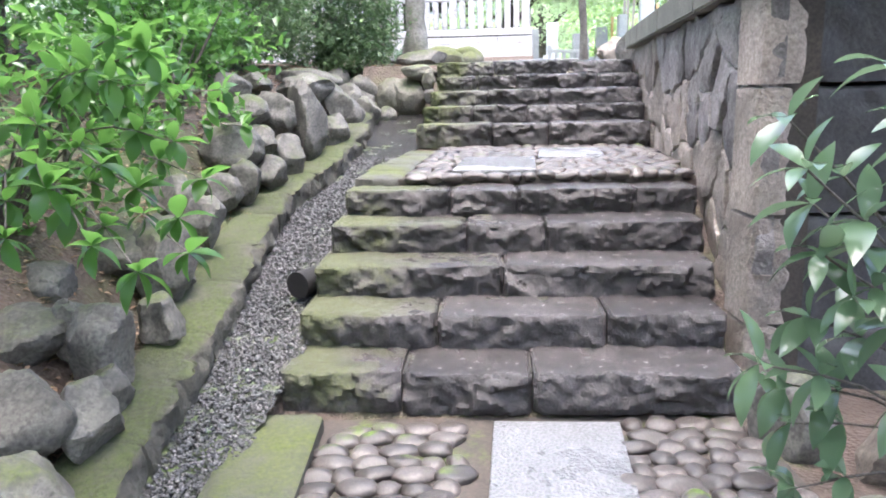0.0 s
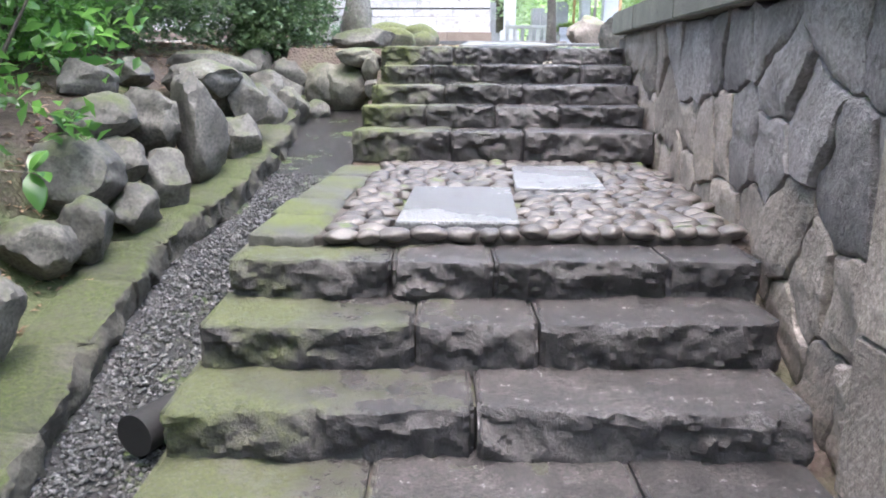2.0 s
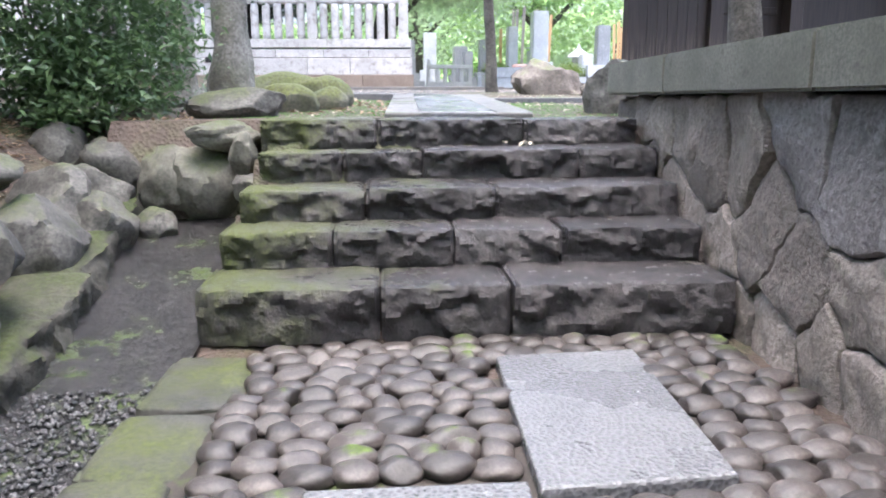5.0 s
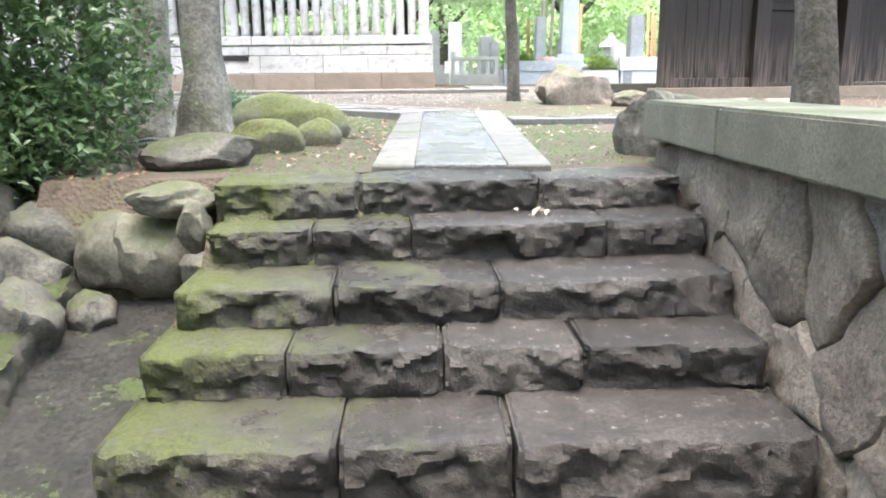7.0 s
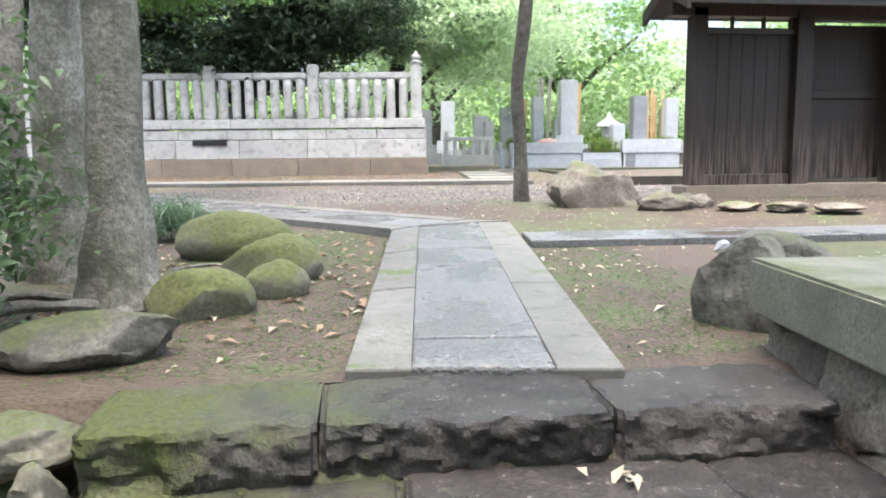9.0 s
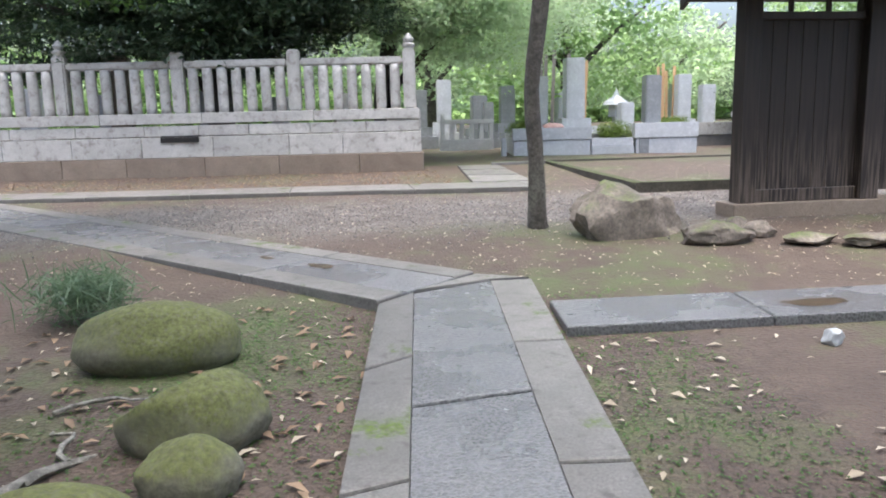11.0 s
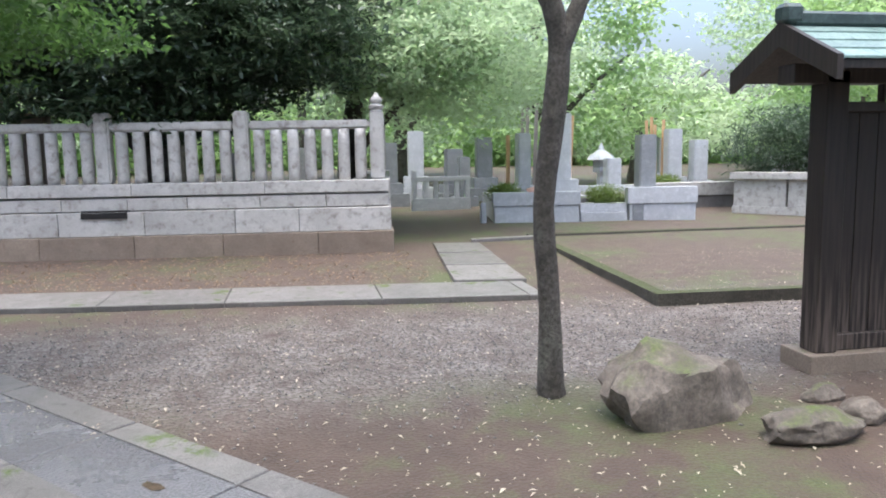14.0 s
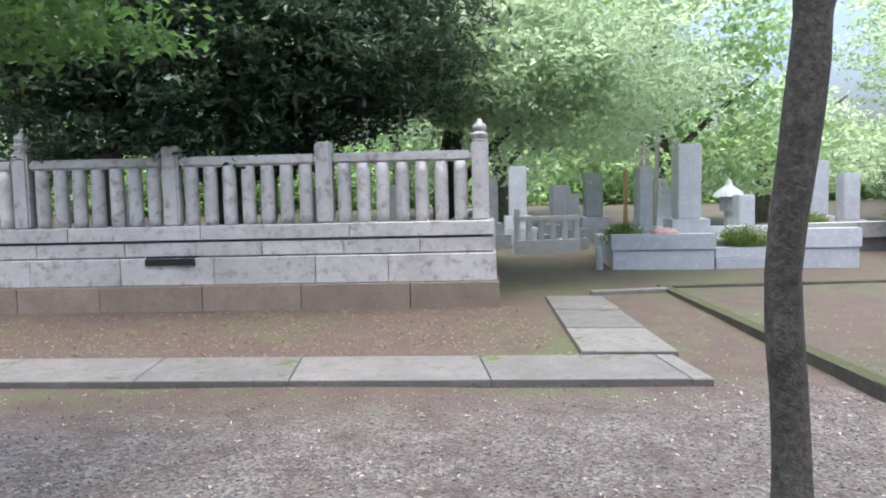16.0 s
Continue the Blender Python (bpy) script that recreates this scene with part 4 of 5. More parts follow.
head_rocks = [
    (-0.98, 9.05, 1.62, 0.22, 0.18, 0.20), (-0.62, 8.98, 1.55, 0.19, 0.16, 0.24), (-0.42, 8.98, 1.58, 0.22, 0.2, 0.26), (-0.30, 8.92, 1.84, 0.24, 0.17, 0.09),
    (-0.16, 8.70, 1.74, 0.09, 0.10, 0.13), (-0.15, 8.55, 1.58, 0.08, 0.10, 0.10), (-0.85, 9.4, 1.86, 0.24, 0.2, 0.15), (-1.3, 9.2, 1.7, 0.2, 0.2, 0.22), (-0.92, 8.45, 1.36, 0.19, 0.3, 0.22), (-1.0, 8.85, 1.5, 0.22, 0.2, 0.2), (-0.66, 8.7, 1.34, 0.12, 0.12, 0.12),
]
for i, (x, y, z, a, b, c) in enumerate(head_rocks):
    rock(x, y, z, (a, b, c), 650 + i, MOSS_ROCK if i in (1, 2, 3, 4, 6) else ROCK, "mossy stone walling the head of the gutter", turn=i * 0.9 % 0.7, group="rocks of the gutter head", facets=8, rough=0.17)
rock(-0.24, 9.45, 2.0, (0.34, 0.15, 0.13), 671, ROCK, "long flat grey rock beside the tree", turn=0.05, facets=6)
for i, (x, y, z, a, b, c) in enumerate([(0.02, 10.15, 2.02, 0.25, 0.18, 0.15), (0.28, 10.86, 2.06, 0.27, 0.21, 0.19), (0.33, 10.48, 2.02, 0.17, 0.13, 0.13), (-0.04, 11.78, 2.1, 0.40, 0.24, 0.20)]):
    rock(x, y, z, (a, b, c), 680 + i, MOSS_BOULDER, "rounded boulder covered with yellow-green moss", group="mossy boulders beside the path", rough=0.09, facets=2)
rock(2.36, 9.62, 2.08, (0.20, 0.26, 0.24), 690, ROCK, "mossy rock at the end of the wall", tilt=-0.2, facets=6)
rock(2.75, 10.0, 2.12, (0.28, 0.2, 0.16), 691, ROCK, "mossy rock at the end of the wall", facets=6)
rock(1.50, 2.92, 0.17, (0.19, 0.17, 0.22), 692, ROCK, "rounded grey rock at the foot of the wall", rough=0.06, facets=2)
rock(1.75, 2.62, 0.15, (0.14, 0.12, 0.15), 693, BOULDER, "small pale rock at the foot of the wall", rough=0.1)
rock(1.55, 2.25, 0.08, (0.26, 0.14, 0.10), 694, MOSS_ROCK, "flat mossy rock at the foot of the wall", rough=0.1)
boulder = rock(3.34, 14.28, 2.13, (0.54, 0.36, 0.47), 699, BOULDER, "large rough brown boulder on bare soil", rough=0.2, facets=12, detail=4, name="boulder")
for i, (x, y, a, b, c) in enumerate([(3.90, 13.80, 0.33, 0.15, 0.11), (4.36, 14.28, 0.17, 0.10, 0.08), (4.36, 13.95, 0.15, 0.12, 0.09), (4.62, 13.6, 0.24, 0.14, 0.05), (4.98, 13.4, 0.24, 0.16, 0.05), (5.4, 13.2, 0.25, 0.16, 0.05)]):
    rock(x, y, 2.10 + c * 0.45, (a, b, c), 700 + i, BOULDER, "flat stepping rock before the gate", group="rocks before the gate", facets=6)
rock(3.22, 11.38, 2.02, (0.06, 0.05, 0.05), 720, GRANITE, "small white stone beside the slabs")

# ---- stone fence ----
FA = radians(173.5)
FX, FY = 2.41, 21.31
fence = thing("stone_fence", (FX, FY, 2.2), "pale granite cemetery fence on stepped base courses", "fence")
fence.rotation_euler = (0, 0, FA)
fence.scale = (1.075, 1.06, 1.03)
# local x runs left along the fence, local -y lies behind it


def course(s0, s1, d0, d1, z0, z1, mat, lens, seed, name="course_stone", gap=0.007):
    r = random.Random(seed)
    s = s0
    while s < s1 - 0.05:
        w = r.uniform(*lens)
        e = min(s + w, s1)
        part(name, box(s, e - gap, -d1, -d0 + r.uniform(-0.006, 0.006), z0 - 2.1, z1 - 2.1, 0.008), mat, fence, smooth=False)
        s = e


FL = 13.5
course(0.0, FL, 0.0, 0.6, 2.05, 2.47, FENCE_FOOT, (1.0, 1.4), 1, "foot_stone")
course(0.03, FL, 0.035, 0.6, 2.475, 2.82, FENCE, (0.85, 1.3), 2)
course(0.06, FL, 0.07, 0.6, 2.835, 3.01, FENCE, (0.8, 1.1), 3)
course(0.05, FL, 0.05, 0.5, 3.04, 3.215, FENCE, (1.6, 2.1), 4)
# solid block proud of the course; its black stands for the slot's shade
part("vent", box(3.60, 4.27, -0.2, -0.012, 0.60, 0.745, 0.03, 2), DARK_HOLE, fence, "near-black block painted as a shaded drain slot under the ledge", smooth=False)
FD = 0.24


def turned(profile, sides=14):
    bm = bmesh.new()
    rings = []
    for r, z in profile:
        rings.append([bm.verts.new((r * math.cos(2 * math.pi * k / sides), r * math.sin(2 * math.pi * k / sides), z)) for k in range(sides)])
    for a, b in zip(rings, rings[1:]):
        for k in range(sides):
            bm.faces.new((a[k], a[(k + 1) % sides], b[(k + 1) % sides], b[k]))
    bm.faces.new(rings[0][::-1])
    bm.faces.new(rings[-1])
    return bm


bal = bpy.data.meshes.new("baluster")
bm = turned([(0.080, 0), (0.083, 0.1), (0.083, 0.6), (0.078, 0.74)], 16)
bm.to_mesh(bal)
bm.free()
bal.shade_smooth()
bal.materials.append(FENCE)
post_s = [0.20 + 1.87 * i for i in range(8)]
for i, s in enumerate(post_s):
    p = part("post", box(s - 0.10, s + 0.10, -FD - 0.10, -FD + 0.10, 1.115, 2.10 if i % 3 == 0 else 2.13, 0.025, 2), FENCE, fence)
    if i % 3 == 0:
        f = part("finial", turned([(0.10, 0), (0.075, 0.02), (0.105, 0.05), (0.105, 0.08), (0.06, 0.11), (0.085, 0.145), (0.085, 0.18), (0.05, 0.21), (0.03, 0.245), (0.005, 0.27)]), FENCE, p, "carved onion-shaped finial")
        f.location = (s, -FD, 2.10)
    if i:
        a = post_s[i - 1]
        part("rail", box(a + 0.10, s - 0.10, -FD - 0.07, -FD + 0.07, 1.85, 1.985, 0.03, 2), FENCE, fence)
        for q in range(7):
            b = new("baluster", bal)
            b.parent = fence
            b.location = (a + 1.87 * (q + 1) / 8, -FD, 1.115)
# the side that runs back from the corner
for j in range(1, 4):
    part("post", box(0.10, 0.30, -FD - 1.9 * j - 0.1, -FD - 1.9 * j + 0.1, 1.115, 2.12, 0.025, 2), FENCE, fence)
    part("rail", box(0.13, 0.27, -FD - 1.9 * j + 0.1, -FD - 1.9 * (j - 1) - 0.1, 1.85, 1.985, 0.03, 2), FENCE, fence)
    for q in range(7):
        b = new("baluster", bal)
        b.parent = fence
        b.location = (0.20, -FD - 1.9 * (j - 1) - 1.9 * (q + 1) / 8, 1.115)
part("side_base", box(0.03, 0.6, -6.3, -0.605, -0.05, 1.1, 0.01), FENCE, fence, smooth=False)

# ---- roofed gate ----
gate = thing("roofed_gate", (4.61, 14.81, 2.165), "dark wooden roofed gate with green copper roof", "gate")


def gbox(name, x0, x1, y0, y1, z0, z1, mat, parent=gate, label="", bevel=0.006):
    return part(name, box(x0 - 4.86, x1 - 4.86, y0 - 14.9, y1 - 14.9, z0 - 2.2, z1 - 2.2, bevel), mat, parent, label, smooth=False)


gbox("sill", 4.79, 9.6, 14.77, 15.12, 2.0, 2.308, FENCE_FOOT, label="stone sill")
gbox("post", 4.86, 5.03, 14.82, 15.0, 2.31, 4.28, WOOD)
gbox("post", 6.10, 6.30, 14.80, 15.02, 2.31, 4.28, WOOD)
gbox("post", 7.35, 7.55, 14.80, 15.02, 2.31, 4.28, WOOD)
gbox("post", 9.3, 9.5, 14.80, 15.02, 2.31, 4.28, WOOD)
for i in range(7):
    x0 = 5.03 + i * 0.1529
    gbox("board", x0, x0 + 0.149, 14.90, 14.93, 2.42, 4.02, WOOD, bevel=0.003)
gbox("lower_rail", 5.03, 6.10, 14.86, 14.96, 2.31, 2.43, WOOD)
gbox("upper_rail", 5.03, 6.10, 14.86, 14.96, 4.0, 4.07, WOOD_BEAM)
for a, b in ((5.03, 5.06), (5.34, 5.37), (5.72, 5.75), (6.07, 6.10)):
    gbox("strut", a, b, 14.88, 14.94, 4.07, 4.20, WOOD_BEAM)
gbox("beam", 4.6, 9.8, 14.82, 15.0, 4.19, 4.32, WOOD_BEAM)
door = gbox("door_leaf", 6.25, 7.62, 15.1, 15.15, 2.36, 4.15, WOOD)
gbox("door_rail", 6.36, 7.30, 15.07, 15.098, 3.3, 3.4, WOOD, door)
gbox("door_leaf", 7.63, 9.4, 15.1, 15.15, 2.36, 4.15, WOOD)
RX0, RX1, RY, RZ, EZ, RH = 4.58, 10.0, 14.91, 4.57, 4.29, 0.55
for sgn in (-1, 1):
    bm = bmesh.new()
    v = [bm.verts.new(q) for q in ((RX0 - 4.86, 0.01, RZ - 2.2), (RX1 - 4.86, 0.01, RZ - 2.2), (RX1 - 4.86, sgn * RH, EZ - 2.2), (RX0 - 4.86, sgn * RH, EZ - 2.2))]
    bm.faces.new(v if sgn < 0 else v[::-1])
    r = bmesh.ops.extrude_face_region(bm, geom=bm.faces[:])
    for q in r["geom"]:
        if isinstance(q, bmesh.types.BMVert):
            q.co.z -= 0.05
    bmesh.ops.recalc_face_normals(bm, faces=bm.faces)
    deck = part("roof_deck", bm, WOOD_BEAM, gate, smooth=False)
    rows = 4
    for j in range(rows):
        x = RX0 - 0.02 - (0.3 if j % 2 else 0)
        while x < RX1:
            a, b = max(x, RX0 - 0.02), min(x + 0.62, RX1)
            x += 0.62
            f0, f1 = j / rows, (j + 1) / rows + 0.03
            y0, z0 = sgn * RH * f0, RZ + (EZ - RZ) * f0 + 0.004
            y1, z1 = sgn * RH * f1, RZ + (EZ - RZ) * f1 + 0.016
            bm = bmesh.new()
            lo = [bm.verts.new((px_ - 4.86, py_, pz_ - 2.2)) for px_, py_, pz_ in ((a, y0, z0), (b - 0.006, y0, z0), (b - 0.006, y1, z1), (a, y1, z1))]
            hi = [bm.verts.new(q.co + Vector((0, 0, 0.014))) for q in lo]
            bm.faces.new(lo)
            bm.faces.new(hi[::-1])
            for q in range(4):
                bm.faces.new((lo[q], hi[q], hi[(q + 1) % 4], lo[(q + 1) % 4]))
            bmesh.ops.recalc_face_normals(bm, faces=bm.faces)
            part("roof_sheet", bm, COPPER, deck, smooth=False)
    # barge board
    bm = bmesh.new()
    p = [(0, RZ - 2.2 + 0.03), (sgn * (RH + 0.03), EZ - 2.2 + 0.03), (sgn * (RH + 0.03), EZ - 2.2 - 0.12), (0, RZ - 2.2 - 0.13)]
    f = [bm.verts.new((RX0 - 4.86 - 0.05, y, z)) for y, z in p]
    g = [bm.verts.new((RX0 - 4.86 - 0.005, y, z)) for y, z in p]
    bm.faces.new(f)
    bm.faces.new(g[::-1])
    for q in range(4):
        bm.faces.new((f[q], g[q], g[(q + 1) % 4], f[(q + 1) % 4]))
    bmesh.ops.recalc_face_normals(bm, faces=bm.faces)
    part("barge_board", bm, WOOD_BEAM, gate, smooth=False)
gbox("ridge", RX0 + 0.02, RX1, RY - 0.07, RY + 0.05, RZ + 0.0, RZ + 0.10, COPPER_DARK, label="dark copper ridge", bevel=0.02)
gbox("ridge_end", RX0 - 0.06, RX0 + 0.10, RY - 0.08, RY + 0.06, RZ + 0.01, RZ + 0.15, COPPER_DARK, bevel=0.03)


# ---- trees ----
def tree(name, trunk_pts, radii, label, bark, crown=None, limbs=(), category="tree", sides=12, lump=0.18, seed=1):
    base = trunk_pts[0]
    t = thing(name, base, label, category)
    rel = [tuple(a - b for a, b in zip(p, base)) for p in trunk_pts]
    n = 22
    pts = spline(rel, n)
    rad = np.interp(np.linspace(0, len(radii) - 1, n), range(len(radii)), radii)
    part("trunk", tube(pts, rad, sides, lump, seed), bark, t)
    for j, (lp, lr) in enumerate(limbs):
        q = spline([tuple(a - b for a, b in zip(p, base)) for p in lp], 12)
        part("limb", tube(q, np.linspace(lr, lr * 0.35, 12), 8, lump, seed + j + 3), bark, t)
    if crown is not None:
        pts_, ln, wd, mat, kw = crown
        leaves("crown", pts_ - np.array(base), ln, wd, mat, t, seed, **kw)
    return t


tree("slender_tree", [(2.66, 14.73, 2.03), (2.65, 14.73, 2.28), (2.64, 14.73, 2.75), (2.60, 14.73, 3.35), (2.66, 14.73, 3.9), (2.70, 14.73, 4.35), (2.66, 14.73, 4.62), (2.52, 14.75, 5.0), (2.3, 14.8, 6.6)], [0.105, 0.083, 0.074, 0.068, 0.074, 0.073, 0.07, 0.055, 0.04],
     "slender dark-barked tree with pale lichen patches", BARK_DARK,
     (clumps((2.5, 15.0, 7.0), (2.2, 2.0, 0.9), 240, 26, 0.2, 5), 0.085, 0.035, LEAF_BROAD, {}),
     [([(2.70, 14.73, 4.35), (2.82, 14.72, 4.62), (2.98, 14.7, 5.0), (3.3, 14.7, 6.3)], 0.07), ([(2.60, 14.75, 4.85), (2.2, 14.8, 4.98), (1.75, 14.9, 5.05), (1.3, 15.0, 5.3)], 0.04)], seed=2)
tree("grey_tree", [(-0.40, 10.35, 1.9), (-0.38, 10.36, 2.35), (-0.37, 10.4, 3.2), (-0.38, 10.45, 4.6), (-0.3, 10.5, 7.5)], [0.25, 0.14, 0.118, 0.115, 0.10],
     "grey smooth-barked tree with mossy flared base", BARK, (clumps((-0.6, 10.6, 8.6), (2.6, 2.4, 1.2), 420, 30, 0.25, 15), 0.09, 0.04, LEAF_BROAD, {}), lump=0.3, seed=4)
tree("leaning_grey_tree", [(-0.95, 11.2, 1.9), (-0.92, 11.2, 2.4), (-0.88, 11.2, 3.2), (-0.83, 11.2, 4.4), (-0.7, 11.2, 7.0)], [0.25, 0.15, 0.13, 0.12, 0.10],
     "grey tree with mossy bark behind another trunk", BARK, (clumps((-1.6, 11.6, 8.4), (2.4, 2.2, 1.2), 320, 30, 0.25, 16), 0.09, 0.04, LEAF_BROAD, {}), lump=0.3, seed=6)
tree("terrace_tree", [(2.88, 8.75, 2.05), (2.86, 8.75, 2.35), (2.84, 8.8, 3.0), (2.95, 8.9, 4.0), (3.2, 9.0, 6.0)], [0.17, 0.10, 0.09, 0.095, 0.08],
     "dark-barked tree on the terrace behind the wall", BARK_DARK, (clumps((3.6, 8.6, 7.4), (2.6, 2.6, 1.2), 380, 30, 0.25, 18), 0.09, 0.04, LEAF_BROAD, {}), seed=8)

# dark evergreen behind the fence
ev = clumps((-2.4, 24.4, 7.2), (5.2, 2.9, 3.6), 1500, 55, 0.30, 31, flat=0.35, hollow=0.55)
ev = np.concatenate([ev, clumps((-1.1, 22.6, 5.7), (3.6, 1.3, 1.5), 500, 50, 0.26, 32, flat=0.35)])
tree("dark_evergreen", [(-1.3, 23.8, 2.2), (-1.35, 23.8, 4.0), (-1.2, 24.0, 7.5)], [0.30, 0.26, 0.15], "dark evergreen tree spreading over the stone fence", BARK_DARK,
     (ev[ev[:, 2] > 4.15 + 0.25 * np.sin(ev[:, 0] * 1.7)], 0.17, 0.055, LEAF_DARK, {"droop": 0.15}),
     [([(-1.3, 23.8, 3.6), (-2.6, 23.4, 4.7), (-4.4, 23.2, 5.4)], 0.12), ([(-1.3, 23.8, 4.0), (0.2, 23.4, 5.0), (1.5, 23.2, 5.6)], 0.10)], seed=12)
# pale maple right of it
mp = np.concatenate([clumps((3.6, 25.0, 6.4), (3.4, 2.6, 2.5), 560, 45, 0.36, 41, flat=0.3, hollow=0.5), clumps((2.9, 23.6, 5.5), (1.8, 1.2, 0.9), 240, 40, 0.28, 42, flat=0.3)])
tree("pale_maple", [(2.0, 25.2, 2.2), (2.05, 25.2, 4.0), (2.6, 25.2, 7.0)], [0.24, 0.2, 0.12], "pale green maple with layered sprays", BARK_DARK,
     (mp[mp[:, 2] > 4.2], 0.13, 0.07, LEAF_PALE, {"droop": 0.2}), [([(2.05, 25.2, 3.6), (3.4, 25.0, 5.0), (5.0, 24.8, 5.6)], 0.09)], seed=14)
tree("maple", [(-1.9, 13.2, 1.9), (-1.95, 13.2, 3.0), (-2.2, 14.4, 5.4)], [0.14, 0.11, 0.08], "young maple with bright green sprays", BARK_DARK,
     (np.concatenate([clumps((-1.25, 16.2, 5.0), (1.35, 1.0, 0.6), 170, 36, 0.18, 45, flat=0.3, hollow=0.2), clumps((-2.6, 15.4, 5.4), (1.6, 1.4, 0.8), 200, 36, 0.2, 46, flat=0.3)]), 0.085, 0.045, LEAF_MAPLE, {"droop": 0.4}), seed=17)

# trees behind the graves
rnd = random.Random(51)
far_trees = [(8.5, 33, 8.2, 4.6, 4.2, 0), (13.5, 37, 4.6, 4.6, 3.4, 1), (21.5, 33, 7.0, 4.4, 4.4, 0), (24, 38, 9.5, 6, 5.5, 1), (4.5, 38, 8.5, 5.0, 4.6, 1), (-3, 36, 10, 6.5, 6, 0), (-11, 33, 9, 6, 6, 0), (-19, 34, 9, 7, 6.5, 1), (31, 34, 9, 6, 6.5, 0), (6, 46, 10, 5.5, 6, 1), (1, 46, 12, 7, 7, 0), (29, 46, 10, 6.5, 7, 0), (-14, 48, 12, 8, 8, 1), (34, 50, 12, 8, 8, 1), (17.5, 24.5, 6.2, 3.0, 2.4, 0)]
for i, (x, y, z, r, h, pale) in enumerate(far_trees):
    c = np.concatenate([clumps((x, y, z), (r, r * 0.7, h * 0.8), 300, 34, 0.48, 60 + i, flat=0.3, hollow=0.5), clumps((x, y - 1, z - h * 0.75), (r * 0.9, r * 0.6, h * 0.35), 70, 30, 0.5, 90 + i, flat=0.3, hollow=0.4)])
    c = c[c[:, 2] > 3.4]
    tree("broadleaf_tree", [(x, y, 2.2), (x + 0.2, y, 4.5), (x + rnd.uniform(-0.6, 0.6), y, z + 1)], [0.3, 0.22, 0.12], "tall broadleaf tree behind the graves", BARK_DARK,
         (c, 0.26, 0.13, LEAF_PALE if pale else LEAF_FAR_LIT, {"droop": 0.2}),
         [([(x + 0.15, y, 4.2), (x + 1.4, y - 0.5, 5.6), (x + 2.6, y - 0.8, 6.6)], 0.11), ([(x + 0.15, y, 4.6), (x - 1.3, y - 0.4, 6.0), (x - 2.4, y - 0.6, 7.0)], 0.10)], seed=60 + i, sides=8)
hedge = np.concatenate([clumps((x, 58 + 3 * math.sin(x), 4.0), (7, 3, 3.2), 260, 24, 0.8, 130 + x, flat=0.5, hollow=0.6) for x in range(-56, 70, 8)])
far = leaves("far_woods", hedge[hedge[:, 2] > 1.5], 0.6, 0.34, LEAF_FAR_LIT, None, 7)
tagged(far, "far green woods beyond the cemetery", "woods", kind="stuff")


# ---- shrubs ----
def shrub(name, at, radius, count, per, clump, ln, wd, mat, label, seed, stems=7, flat=0.6, category="shrub", **kw):
    t = thing(name, at, label, category)
    r = random.Random(seed)
    for i in range(stems):
        a = r.uniform(0, 6.28)
        q = (math.cos(a) * radius[0] * r.uniform(0.2, 0.8), math.sin(a) * radius[1] * r.uniform(0.2, 0.8), radius[2] * r.uniform(0.9, 1.6))
        part("stem", tube([(q[0] * 0.1, q[1] * 0.1, -0.05), (q[0] * 0.5, q[1] * 0.4, q[2] * 0.55), q], [0.014, 0.011, 0.006], 6), BARK_DARK, t)
    leaves("foliage", clumps((0, 0, radius[2]), radius, count, per, clump, seed, flat=flat, hollow=0.3), ln, wd, mat, t, seed, **kw)
    return t


shrub("broadleaf_shrub", (-2.05, 3.9, 0.85), (0.75, 0.85, 0.62), 70, 10, 0.085, 0.115, 0.052, LEAF_BROAD, "bright green broad-leaved shrub on the bank", 301, droop=0.25)
shrub("broadleaf_shrub", (-2.0, 5.4, 1.35), (0.8, 0.8, 0.55), 70, 10, 0.085, 0.11, 0.05, LEAF_BROAD, "bright green broad-leaved shrub on the bank", 302, droop=0.25)
shrub("broadleaf_shrub", (-2.5, 2.6, 0.9), (0.8, 0.8, 0.5), 70, 10, 0.08, 0.09, 0.04, LEAF_BROAD, "green small-leaved shrub on the bank", 303)
shrub("dark_shrub", (-1.5, 9.85, 1.75), (0.95, 0.85, 1.05), 620, 24, 0.11, 0.07, 0.034, LEAF_SHRUB, "dark clipped evergreen shrub beside the steps", 304, stems=6)
shrub("dark_shrub", (-2.35, 8.3, 1.75), (0.95, 1.0, 0.8), 460, 22, 0.12, 0.075, 0.034, LEAF_SHRUB, "dark evergreen shrub on the bank", 305)
shrub("dark_shrub", (-3.6, 6.2, 1.6), (1.2, 1.3, 1.0), 330, 18, 0.14, 0.08, 0.036, LEAF_BROAD, "leafy green shrub at the back of the bank", 306)

# tall trees added out of view to block sky light on the stairs
for i, (x, y, z, r) in enumerate([(-5.4, 2.0, 6.4, 2.6), (-3.8, 6.2, 7.8, 3.0), (5.2, 4.6, 7.8, 3.2), (2.9, 0.9, 6.8, 2.5), (-3.0, 0.2, 6.8, 2.5), (-1.5, -6.5, 5.6, 3.4), (4.2, -5.5, 5.8, 3.2), (-6.5, -3.5, 6.0, 3.2)]):
    tree("added_shade_tree", [(x, y, ground_z(x, y) - 0.1), (x + 0.1, y, 3.0), (x + 0.2, y, z)], [0.22, 0.17, 0.1], "added broadleaf tree, out of view, that shades the steps", BARK_DARK,
         (np.concatenate([clumps((x, y, z), (r, r, 1.4), 230, 24, 0.4, 400 + i, flat=0.4), clumps((x, y, z - 2.6), (r * 0.7, r * 0.7, 1.4), 160, 24, 0.4, 420 + i, flat=0.4)]), 0.2, 0.1, LEAF_BROAD, {}), seed=400 + i, sides=8)
